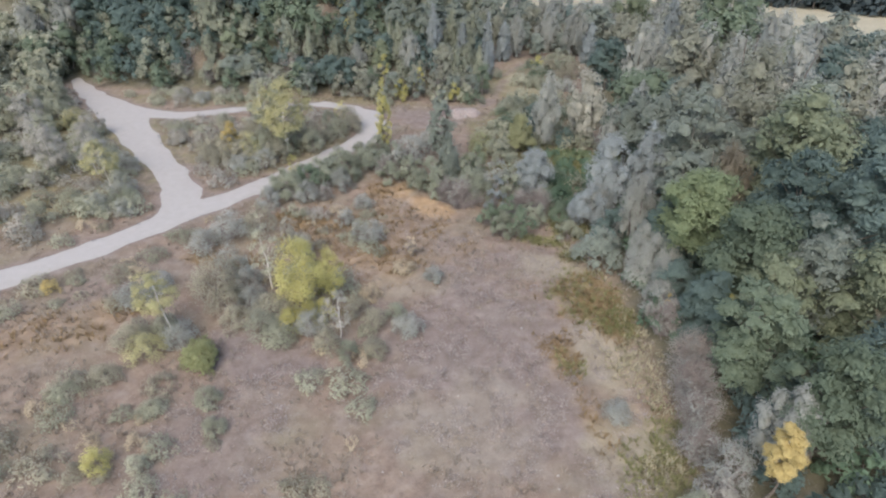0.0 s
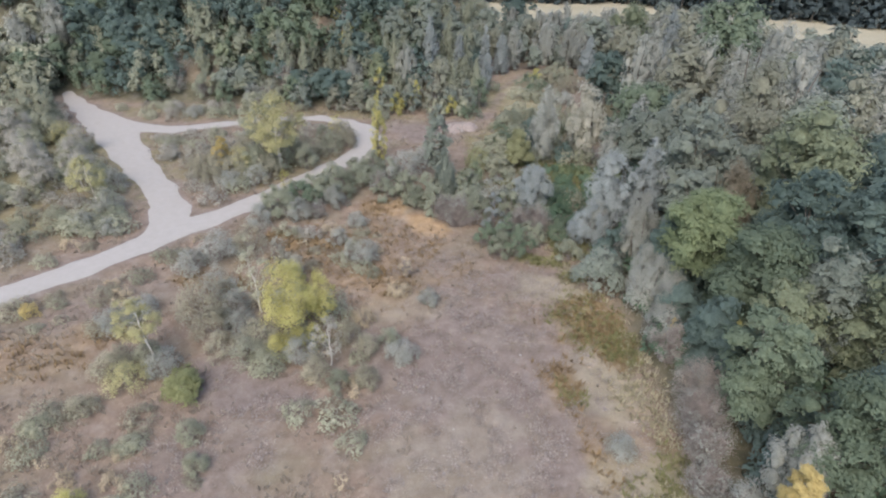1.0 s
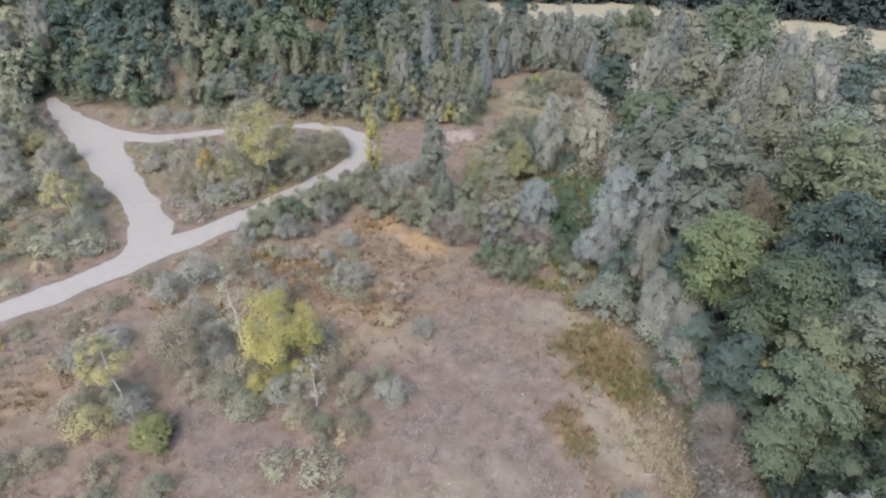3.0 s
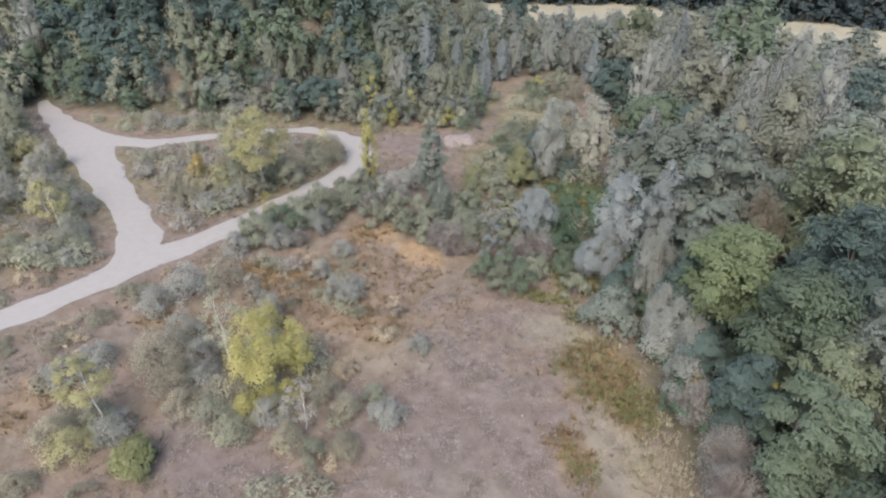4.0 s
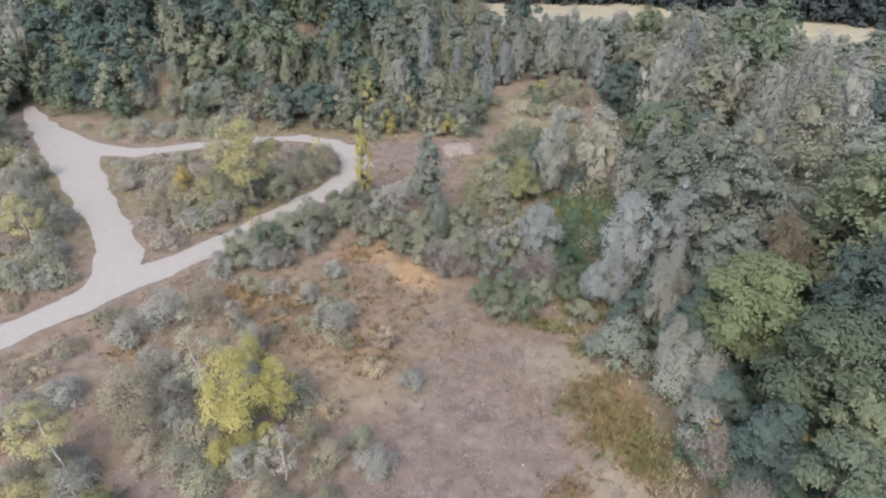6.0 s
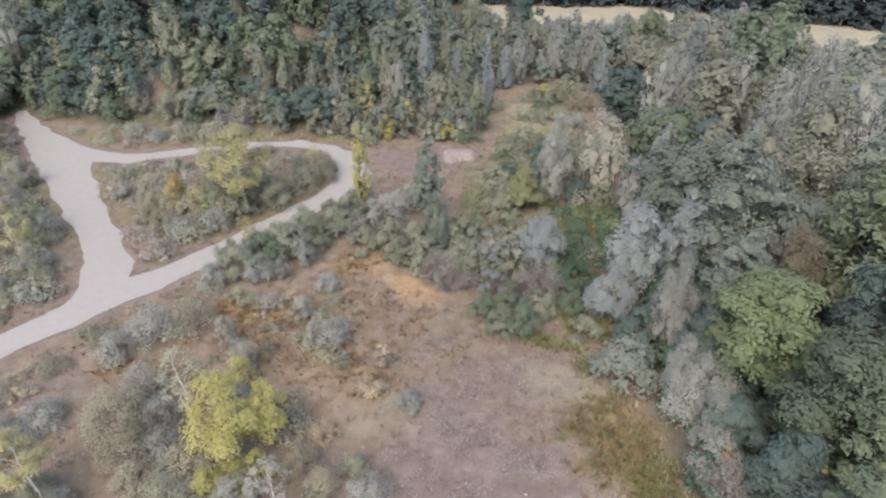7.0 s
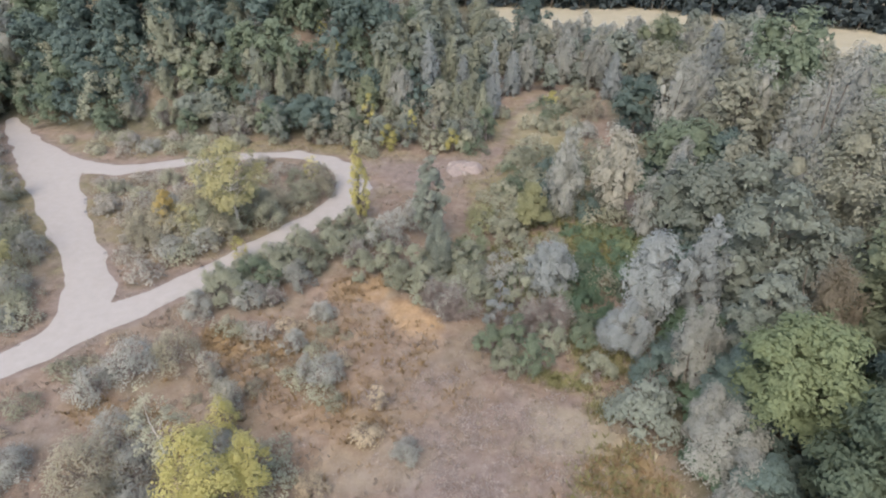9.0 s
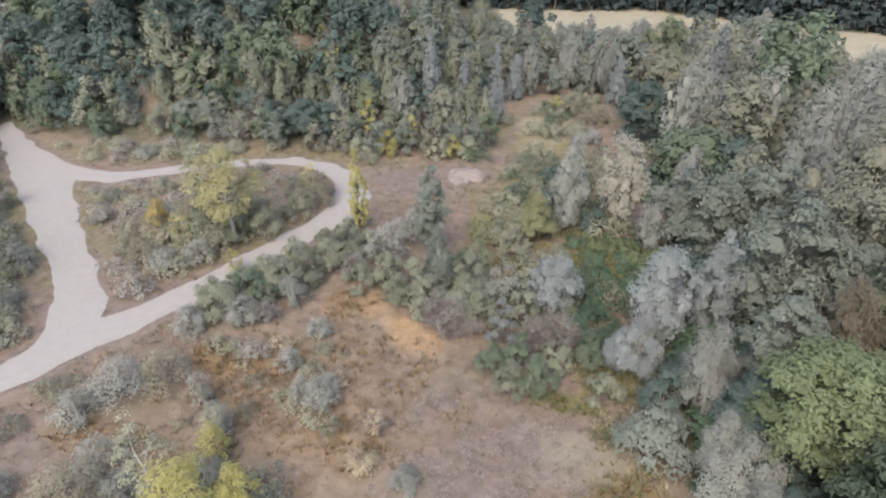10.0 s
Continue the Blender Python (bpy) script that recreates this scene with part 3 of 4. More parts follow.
S("bare", 18.4, 30.2, 3.2, 2.0, wood=DEADWOOD, label="dead bleached tree with bare spreading branches", name="dead_tree", category="tree")
S("bare", 17.0, 27.0, 3.4, 2.1)
S("bare", 16.4, 24.2, 3.2, 1.9)
S("bare", 15.6, 21.8, 2.6, 1.5)
S("bare", 17.2, 33.4, 3.6, 1.8)
S("grey", 17.4, 35.6, 3.4, 1.6)
T("dark", 19.6, 32.4, 6.2, 2.2)
S("yellow", 21.1, 32.4, 4.6, 0.9, label="small yellow-brown bush beneath dark trees")
T("greygreen", 23.1, 35.6, 11.4, 3.4, count=40, leaf="green")
T("dark", 27.4, 39.0, 13.8, 3.2)
T("dark", 33.0, 38.6, 13.4, 3.4)
T("lime", 21.7, 41.2, 10.9, 3.6, count=42, leaf="limegreen", first=0.3)
T("dark", 18.6, 36.8, 4.6, 1.6)
T("grey", 18.0, 37.6, 3.9, 1.7, fill=False, count=24, density=0.45, label="half-bare grey-brown willow at the wood edge")
T("grey", 17.8, 39.9, 4.4, 2.2, fill=False, count=30, density=0.6, label="half-bare grey-brown willow at the wood edge")
T("grey", 17.0, 41.4, 5.0, 1.2, fill=False, density=0.7)
S("greygreen", 13.9, 43.0, 4.1, 2.5, count=22, density=1.0, leaf="greygreen", label="round dense green bush at the wood edge")
T("silver", 14.4, 50.2, 4.4, 1.9, shape="tall", squash=1.4, fill=False, count=26, density=0.8, label="silvery grey bushy willow at the wood edge")
T("grey", 17.8, 46.0, 6.9, 2.0)
T("dark", 19.6, 43.6, 6.4, 2.1)
S("dark", 19.2, 40.6, 4.4, 1.8)
S("dark", 15.6, 46.4, 3.9, 1.8)
T("greygreen", 21.5, 46.4, 10.2, 2.2)
T("silver", 17.3, 53.7, 8.6, 2.4, lean=(-0.06, 0.0), shape="tall", squash=1.5, label="silvery grey bushy willow at the wood edge")
T("silver", 20.6, 53.8, 9.3, 1.6, shape="tall", squash=1.5, label="silvery grey bushy willow at the wood edge")
T("greygreen", 25.4, 54.6, 11.8, 4.3, count=44)
T("grey", 26.2, 47.5, 9.8, 2.1, leaf="brown", first=0.1, label="small reddish brown tree between green crowns")
T("lime", 31.8, 47.2, 16.2, 5.0, count=48)
T("dark", 38.4, 45, 13, 4.0)
T("green", 35, 52, 12, 3.6)
T("greygreen", 29.0, 52.6, 10.4, 2.6)
T("olive", 32.2, 58.8, 17.2, 3.9, shape="tall")
T("greygreen", 37.4, 57.4, 14.2, 3.6)
T("grey", 40.4, 66.4, 15.8, 2.6)
T("grey", 37.2, 68.4, 17.4, 3.0)
T("grey", 37.8, 75.6, 14.0, 3.0)
T("grey", 34.2, 66.4, 9.8, 2.5)
T("limebirch", 35.2, 86, 13.6, 3.8, density=1.2, count=30, leaf="olive", fill=True)
T("grey", 37.6, 87, 12.4, 2.8)
T("greygreen", 45.6, 97.5, 17.4, 6.0, count=52, density=1.3, leaf="green")
T("silver", 38.6, 105, 14.2, 3.0)
T("greygreen", 24.4, 65.8, 9.2, 4.4, count=40)
T("silver", 23.2, 69.0, 8.4, 1.6)
T("grey", 20.6, 67.4, 6.2, 2.0)
T("greygreen", 29.2, 64.8, 10.4, 3.0)
T("olive", 29.6, 70.6, 9.4, 3.0)
T("dark", 28.2, 80.6, 8.0, 5.0, count=40, leaf="green")
T("grey", 26.2, 76.0, 6.8, 1.7)
T("dark", 31.4, 78.6, 7.6, 3.0)
T("dark", 26.5, 96.0, 8.9, 3.7)
T("pale", 18.0, 71.2, 10.0, 2.7, leaf_scale=0.8, shape="tall")
T("silver", 12.8, 71.2, 9.0, 2.0, density=0.75, leaf="grey", shape="tall")
S("dark", 15.6, 70.6, 2.8, 1.7)
T("grey", 30, 92, 11, 2.6)
T("grey", 33.5, 97, 11.5, 2.8)
T("olive", 40, 84, 12, 3)
T("grey", 42.4, 78, 14, 3.2)
T("silver", 43, 70, 14.5, 3.4)
T("olive", 44, 62, 14.5, 3.6)
T("lime", 49, 84, 12, 3.4)
T("dark", 48, 72, 13, 4)
T("dark", 44, 52, 12, 4)
T("grey", 51, 92, 13.5, 3.6)
T("olive", 56, 100, 10.5, 3.4)
T("dark", 58, 82, 12, 4)
T("olive", 37.6, 124, 11.4, 4.4, leaf="lime")
T("olive", 34.6, 113, 8.8, 3.2)
T("grey", 24.3, 117.6, 8, 2.6)
T("grey", 19.8, 120.6, 6.6, 2.8)
T("grey", 13, 116, 8, 1.8)
T("spire", 7.2, 111.4, 9.2, 1.6)
T("silver", 10.5, 113.5, 7.5, 1.8)
T("silver", 6.4, 102.6, 6.2, 2)
T("dark", 17, 150, 10.4, 4.4)
S("dark", 27.5, 140, 5.6, 4.5, count=14)
S("dark", 15, 139, 5.2, 3.5, count=12)
T("silver", 26.6, 111.6, 7.4, 2.0)
S("grey", 21.6, 103.0, 2.8, 2.6, leaf="fieldgrey")
S("olive", 18.4, 106.4, 2.2, 2.0, leaf="fieldgrey")
S("yellow", 16.6, 108, 2.6, 1.4)
S("olive", 14.6, 97.0, 1.8, 1.9)
S("grey", 19.4, 94.6, 2.4, 2.0)
S("olive", 21, 111, 2.6, 3)

# scrub between the loop and the wood
S("greygreen", 10.2, 78.5, 2.4, 2)
S("olive", 8.6, 84, 1.8, 1.8)
S("dark", 12.6, 80.5, 2.6, 1.8)
S("greygreen", 13, 84.5, 2.8, 2)
S("dark", 11, 74.2, 3.0, 1.7)
S("olive", 7.2, 74.5, 2.2, 1.9)
S("olive", 8.2, 69, 2.6, 1.8)
S("lime", 4.2, 68.2, 2.9, 1.9, leaf="limetree", density=0.5)
T("lime", 9.2, 68.6, 5.8, 2.2, leaf="limetree", shape="spire", name="poplar_tree", label="yellow-green young poplar with a pointed top")
S("lime", 3.6, 62.4, 3.6, 1.8)
S("grey", 5.6, 58.5, 3.4, 1.8)
S("bramble", 12, 54.2, 2.0, 2.6)
S("greygreen", 3.6, 55.2, 3.4, 1.9, count=20)
S("greygreen", -0.8, 57.2, 3.2, 1.8, count=20)
S("bare", 0.0, 55.4, 3.0, 1.5)
S("bare", 7.6, 52.4, 3.2, 1.5)
S("green", 11.6, 51.4, 2.4, 1.7)
S("green", 4.4, 49.8, 2.7, 1.4)
S("greygreen", 9.2, 50, 2.6, 1.6)
S("greygreen", 12.2, 47.4, 2.2, 1.4)
S("grey", 15.2, 51, 4.4, 1.6)
S("dark", 17.4, 48, 3.6, 1.7)
S("greygreen", 3.0, 59.6, 4.0, 1.8)
S("olive", 6.6, 65.6, 3.0, 1.9)
S("greygreen", 10.6, 62, 3.4, 1.9)
S("grey", 9.4, 59.4, 3.2, 1.6)
S("greygreen", -3.0, 57.8, 2.8, 1.6)
S("greygreen", -6.6, 60, 2.4, 1.5)
S("bramble", 13.2, 58, 1.4, 2.6)
S("bramble", 17.5, 59.8, 1.6, 2)
T("silver", 9.7, 57.3, 5.4, 2.2, shape="tall", squash=1.4)
S("greygreen", 7.0, 55.5, 4, 1.4)
S("bare", 9.9, 53, 3.2, 2.0)
S("silver", 5.2, 53, 4.3, 1.1)
S("green", 7.3, 47.8, 3.4, 1.5)
S("greygreen", 5.6, 47.8, 2.9, 1.4)
S("green", 6.2, 50.2, 3.6, 1.3)
S("bare", 1.6, 53.9, 3.7, 1.9)
S("greygreen", 2.6, 57, 3.6, 1.8)

# hedge of willow scrub along the track
T("silver", 0.2, 60, 6.0, 1.6, leaf="greygreen", label="grey-green young willow in the hedge")
T("poplar", -0.7, 65.6, 9.2, 1.6, leaf="greygreen", density=1.2, count=36, fill=False, upright=0.4)
S("grey", -4.6, 63.4, 4.8, 2)
S("greygreen", -1.8, 59.6, 3.6, 1.7)
S("greygreen", -4.4, 60.6, 3.2, 1.6)
S("bare", -7.4, 61.6, 2.8, 1.6)
S("greygreen", -6.4, 64.4, 3.0, 1.6)
S("greygreen", -9.6, 62.6, 3.2, 2.0)
S("greygreen", -11.6, 60.6, 3.4, 2.1)
S("greygreen", -13.6, 59.0, 3.4, 2.1)
S("green", -15.3, 57.2, 3.3, 2.0)
S("greygreen", -17.0, 55.6, 3.2, 2.0)
for x, y in ((-18.4, 56.8), (-16.6, 58.6), (-14.8, 60.6), (-12.8, 62.8), (-10.8, 65.0), (-9.0, 66.8)):
    S("greygreen", x, y, 2.6 + 0.1 * (int(7 * -x) % 5), 1.7)
S("grey", -12.0, 58.0, 2.4, 1.6)
S("grey", -15.4, 54.8, 2.3, 1.5)
S("greygreen", -8, 63.6, 2.6, 1.8)
S("grey", -19.2, 53.6, 2.4, 1.4)
S("bare", -13.5, 55.2, 2.2, 1.2)
T("birch", -8.3, 69.8, 8.2, 1.05, count=26, first=0.03, wood=BARK, density=0.8, squash=1.6, upright=0.4, label="narrow yellow young birch beside the track")
S("grey", -4, 67.5, 2.8, 2)
S("grey", -2, 70.5, 2.6, 1.8)

# island in the loop
T("birch", -20.6, 67.4, 10.2, 3.2, count=44, first=0.28, density=0.6, thick=1.1, leaf="paleyellow")
T("limebirch", -23.6, 70.8, 9.8, 2.4, density=0.7, count=30, first=0.25, leaf="paleolive")
F("greygreen", -22.6, 69.6, 5.6, 2.4, count=24)
F("greygreen", -25.2, 68.8, 4.6, 2.0, count=20)
F("greygreen", -28.6, 68.6, 4.8, 1.5, count=18)
F("olive", -24.6, 65.8, 3.6, 1.8, count=18, leaf="lime", name="shrub", label="yellowish green shrub beneath a birch")
F("olive", -30.4, 67.2, 2.4, 1.8, name="shrub")
F("olive", -17.2, 71.4, 3.4, 2.2, count=20, name="shrub")
F("olive", -14.2, 77, 3.2, 2.0, count=20, name="shrub")
F("gold", -27.4, 67.2, 4.6, 1.4, density=0.9)
F("greygreen", -21.4, 64.8, 3.2, 2.1, count=20)
F("greygreen", -25.4, 64.6, 3.0, 2.1, count=20)
F("olive", -18.2, 69.8, 3.2, 2.0, count=18)
F("dark", -23.4, 66.6, 3.8, 2.0, count=20)
F("greygreen", -28, 66.6, 3.0, 1.9, count=18)
F("olive", -20.2, 72, 3.4, 2.0, count=18)
F("olive", -13.6, 75.6, 2.6, 1.8)
F("dark", -22.8, 65.4, 4, 2)
F("dark", -20.5, 67.2, 3.8, 1.8)
F("olive", -17.4, 68, 3.4, 1.6)
F("greygreen", -24.8, 67.6, 4, 1.8)
F("olive", -15, 73, 3, 1.9)
F("green", -16.8, 76.8, 2.8, 1.6)
F("yellow", -15.5, 79, 3.4, 1)
F("greygreen", -27.2, 62.8, 2.6, 1.7)
F("grey", -24.8, 61.8, 2.4, 1.6)
F("greygreen", -29.2, 64.4, 2.4, 1.5)
F("grey", -22.4, 63.2, 2.6, 1.5)
F("yellow", -18.4, 61.8, 2.7, 0.8)
F("grey", -28.5, 70, 2.8, 1.6)
F("olive", -32, 77.5, 1.8, 1.4)
F("grey", -26, 74, 3.2, 1.6)

# strip below the bank
F("grey", -39, 87.3, 1.6, 1.6)
F("green", -33.6, 88.2, 1.2, 1.3)
F("olive", -28, 89.5, 1.6, 1.6)
F("olive", -44, 90.5, 1.4, 1.6)

# the bank's front row
for k, (x, y, h, r, kind) in enumerate(((-22.5, 91, 4.6, 2, "greygreen"), (-17.5, 90.6, 4.2, 1.9, "olive"), (-13, 90.4, 4.4, 2.2, "olive"), (-9, 90.6, 4.6, 2, "greygreen"),
                                        (-5.5, 90.2, 4.4, 1.9, "greygreen"), (-2.2, 90.6, 5, 1.8, "olive"), (0.6, 90.4, 4.6, 1.9, "greygreen"), (3.4, 91, 4.8, 1.9, "greygreen"), (5.6, 93.4, 5.4, 1.9, "green"))):
    S(kind, x, y, h, r, leaf="greygreen" if kind == "greygreen" else "olive" if kind == "olive" else "green")
S("yellow", 0.9, 89.2, 3.4, 1.2)
S("gold", 17.9, 35.2, 2.6, 0.6, label="small rusty orange bush at the wood edge")
S("yellow", -7.5, 89.2, 3.4, 1.4)
S("olive", -1.0, 88.8, 3.2, 1.5)
S("olive", 2.6, 89.2, 3.2, 1.5)
S("olive", -11, 88.8, 3, 1.6)
S("yellow", -4.8, 91.8, 5.6, 1.0)
S("yellow", -10.6, 94.2, 5.6, 1.1)
T("lime", -11.3, 97.6, 6.2, 2.0, shape="spire", name="poplar_tree", label="yellow-green pointed young poplar on the bank")
T("spire", -2.8, 103.6, 9, 2)
T("spire", 2.3, 103.2, 9.4, 1.8)
T("olive", -0.5, 97, 7, 2.2)
T("grey", -6.6, 98.5, 6, 1.9)
T("grey", -15.5, 97.5, 5, 1.6)
T("dark", -19.8, 94, 5.8, 2.5)
T("dark", -16.8, 94, 5.2, 2.2)
T("dark", -23.6, 94.2, 5.2, 2.2)
S("bare", -26.8, 96.6, 4.6, 2.2)
S("bare", -28.8, 92.6, 3.6, 2)
T("greygreen", -33, 96, 4.4, 2.2)
S("grey", -31, 93, 3.2, 2)
T("lime", -37.2, 99.8, 5.2, 2)
S("bare", -40, 95, 3.2, 2)
S("bare", -45, 96.5, 3.4, 2.2)
T("greygreen", -36, 95.5, 4.2, 2.2)
T("dark", -41.5, 108.6, 7.8, 4.2)
T("dark", -35.5, 111, 7.2, 3.2)
T("greygreen", -27.6, 103.4, 4.8, 2.4)
T("dark", -14.8, 101.5, 5.4, 2.6)
S("yellow", -17, 105.5, 3, 1.6)
S("yellow", -19.5, 109, 3.2, 1.2)
T("dark", -50.8, 110, 9.2, 3.8)
T("dark", -47, 113, 8.4, 3.4)
T("dark", -62, 106, 9, 3.8)
T("dark", -56, 104, 7.5, 3.4)
T("dark", -52, 99.5, 6.4, 2.8)
T("green", -58.5, 99.6, 5.2, 2.2)
T("silver", -72, 115, 12, 3, leaf="grey")
T("grey", -68, 106, 9.5, 3)
T("grey", -74, 104, 10, 3)
T("green", -69, 97, 8.5, 3.2)
T("green", -66.5, 101, 7, 2.8)
T("olive", -57.5, 80.5, 4.96, 2.16, first=0.05, label="pale olive-green ragged tree in hazy scrub", leaf="paleolive", fill=False, density=0.7)
T("olive", -54.5, 75.5, 4.48, 1.98, first=0.05, label="pale olive-green ragged tree in hazy scrub", leaf="paleolive", fill=False, density=0.7)
T("olive", -52.5, 69, 4.16, 1.98, first=0.05, label="pale olive-green ragged tree in hazy scrub", leaf="paleolive", fill=False, density=0.7)
T("limebirch", -48.5, 73, 3.96, 1.71, density=0.4, leaf="haze", label="thin faded birch with a pale trunk beside scrub")
T("limebirch", -45.5, 66.5, 4.5, 1.71, density=0.4, leaf="haze", label="thin faded birch with a pale trunk beside scrub")
T("olive", -60.5, 74, 5.6, 2.52, first=0.05, label="pale olive-green ragged tree in hazy scrub", leaf="paleolive", fill=False, density=0.7)

# trees and scrub west of the track
T("birch", -38.6, 57.6, 5.6, 1.9, lean=(-0.12, 0.05), density=0.35, leaf="paleyellow")
T("limebirch", -41.5, 60.5, 6.0, 1.8, density=0.45, leaf="haze", label="thin faded birch with a pale trunk beside scrub")
F("grey", -36, 55.4, 2.6, 1.8)
F("dark", -34.4, 54.2, 1.6, 1.5)
F("grey", -36.8, 51.6, 2.2, 1.6)
F("grey", -33.8, 51, 1.8, 1.4)
F("olive", -40, 52.4, 2.4, 1.8)
F("grey", -38.6, 61.8, 2.4, 1.7)
T("limebirch", -46, 60, 6.3, 2.16, density=0.4, leaf="haze", label="thin faded birch with a pale trunk beside scrub")
T("limebirch", -50, 64, 5.94, 2.16, density=0.4, leaf="haze", label="thin faded birch with a pale trunk beside scrub")
F("olive", -43.6, 65, 2.6, 2)
F("olive", -48, 70, 3, 2.2)
F("lime", -52, 75.5, 3.2, 2.2)
T("limebirch", -56, 72, 6.48, 2.52, density=0.4, leaf="haze", label="thin faded birch with a pale trunk beside scrub")
T("olive", -60, 78, 6.4, 2.7, first=0.05, label="pale olive-green ragged tree in hazy scrub", leaf="paleolive", fill=False, density=0.7)
T("olive", -61.5, 85, 5.76, 2.34, first=0.05, label="pale olive-green ragged tree in hazy scrub", leaf="paleolive", fill=False, density=0.7)
T("olive", -66, 90, 6.72, 2.7, first=0.05, label="pale olive-green ragged tree in hazy scrub", leaf="paleolive", fill=False, density=0.7)
T("olive", -68, 81, 7.2, 3.06, first=0.05, label="pale olive-green ragged tree in hazy scrub", leaf="paleolive", fill=False, density=0.7)
T("olive", -64, 71, 6.88, 2.88, first=0.05, label="pale olive-green ragged tree in hazy scrub", leaf="paleolive", fill=False, density=0.7)
T("birch", -56, 62, 7, 2.2, density=0.4, leaf="paleyellow")
T("olive", -72, 72, 7.2, 3.06, first=0.05, label="pale olive-green ragged tree in hazy scrub", leaf="paleolive", fill=False, density=0.7)
T("olive", -60, 64, 6.4, 2.52, first=0.05, label="pale olive-green ragged tree in hazy scrub", leaf="paleolive", fill=False, density=0.7)

# plants on the open field
T("birch", -21.2, 32.4, 5.8, 1.6, lean=(-0.16, 0.03), count=30, first=0.40, thick=0.8, density=0.35, leaf="paleyellow")
F("lime", -17.5, 29.2, 2.1, 1.5, label="round bright green bush on bare ground", density=1.5, count=24, leaf="limebush")
F("grey", -20, 31.4, 1.9, 1.5)
F("lime", -22, 30, 1.9, 1.5)
F("olive", -23.6, 31.2, 1.8, 1.5)
F("olive", -21.8, 32.8, 1.5, 1.2)
F("greygreen", -19.4, 37.6, 3.6, 2.5, count=20)
F("silver", -18.9, 40, 3.4, 1.6)
F("grey", -16.8, 38, 2.6, 1.5)
F("grey", -21.2, 46.6, 3, 2.1, count=18)
F("grey", -23, 44.6, 2.2, 1.6)
F("greygreen", -18.6, 47.8, 2.8, 1.9, count=18)
T("limebirch", -14.9, 38.4, 7.0, 1.6, density=0.13, leaf="paleolive")
F("pale", -15.1, 45.8, 3.2, 0.9)
T("birch", -11.6, 36.0, 6.2, 2.2, wood=BARK, shape="tall", squash=1.5, density=0.55, leaf="yellow", first=0.12, count=15, share=0.5, most=8000, label="bright yellow-green young birch on the field")
T("birch", -9.3, 37.0, 5.0, 1.3, wood=BARK, shape="tall", squash=1.5, density=0.55, first=0.15, count=10, share=0.55, most=5000, label="bright yellow-green young birch on the field")
T("limebirch", -8.0, 32.2, 4.6, 1.2, density=0.14, leaf="haze")
F("olive", -13.6, 34.4, 2.6, 1.7)
F("lime", -14.2, 32.8, 2.0, 1.4, leaf="olive")
F("yellow", -10.6, 33.6, 2.4, 1.3)
F("olive", -12.4, 31.6, 1.8, 1.4)
F("greygreen", -17.6, 35.6, 2.6, 1.7)
F("olive", -16.4, 33.6, 1.8, 1.4)
F("olive", -7.2, 35.2, 2.0, 1.0)
F("straw", -6.2, 37.4, 1.2, 1.1)
F("grey", -12.8, 39.4, 2.2, 1.4)
F("pale", -13.2, 43.6, 2.6, 1.1)
F("yellow", -12.6, 41.4, 3.2, 1.2)
F("olive", -5.2, 30.6, 1.3, 1.2)
F("yellow", -12, 33.2, 2, 1.1)
F("grey", -10.4, 32.6, 2.3, 1.3)
F("grey", -15.6, 35.6, 2.2, 1.3)
F("olive", -8.8, 31, 1.9, 1.2)
F("green", -7.0, 29.9, 1.8, 0.9)
F("yellow", -9.6, 34.6, 2.2, 0.9)
F("dark", -10.6, 34.8, 2.2, 1.0)
F("greygreen", -5.6, 33.6, 2, 1.0)
F("green", -3.8, 34.9, 1.5, 0.9)
F("grey", -2.8, 33.2, 1.6, 1.3)
F("grey", -7.2, 46.2, 2.4, 1.4)
F("silver", -8.6, 46.2, 2.6, 0.8)
F("grey", -10.2, 49.6, 1.9, 1)
F("grey", -9, 53.5, 1.7, 1.1)
F("straw", -3.2, 43.8, 2.4, 0.7)
F("straw", -3.6, 41.2, 1.1, 1.1)
F("grey", -1, 40, 1.4, 1)
F("olive", -15.9, 25.6, 1.2, 1)
F("olive", -14.8, 23.2, 0.9, 0.9)
F("olive", -19.2, 24.6, 0.9, 1)
F("yellow", -20.6, 20.2, 1.8, 0.9)
F("olive", -18, 20, 1.6, 0.7)
F("grey", -26, 36.6, 1.6, 1.8)
F("grey", -24.5, 38.2, 1.6, 1.6)
F("gold", -33.8, 37.6, 1.3, 0.8)
F("olive", -24, 27.6, 1.2, 1.1)
F("olive", -26, 26, 1, 1.1)
F("grey", 11.5, 24.6, 1.4, 1.1)
F("grey", 8.4, 16, 1.2, 1.2)


# ---- woods behind, of repeated trees ----
def grove(kind, spots, count=3, h=10.0, r=3.2, group="trees of the wood", grain_size=0.34, **more):
    """Trees of one kind: a few are built, the rest repeat them."""
    made = []
    for k, (x, y, s) in enumerate(spots):
        if k < count:
            made.append(tagged(T(kind, x, y, h * s, r * s, grain_size=grain_size, most=2000, **more), group=group))
        else:
            m = Matrix.Translation((x, y, float(ground_z(x, y)) - 0.1)) @ Matrix.Rotation(RNG.random() * 6.28, 4, "Z") @ Matrix.Scale(s * (0.9 + 0.25 * RNG.random()), 4)
            copy_thing(made[k % count], m)


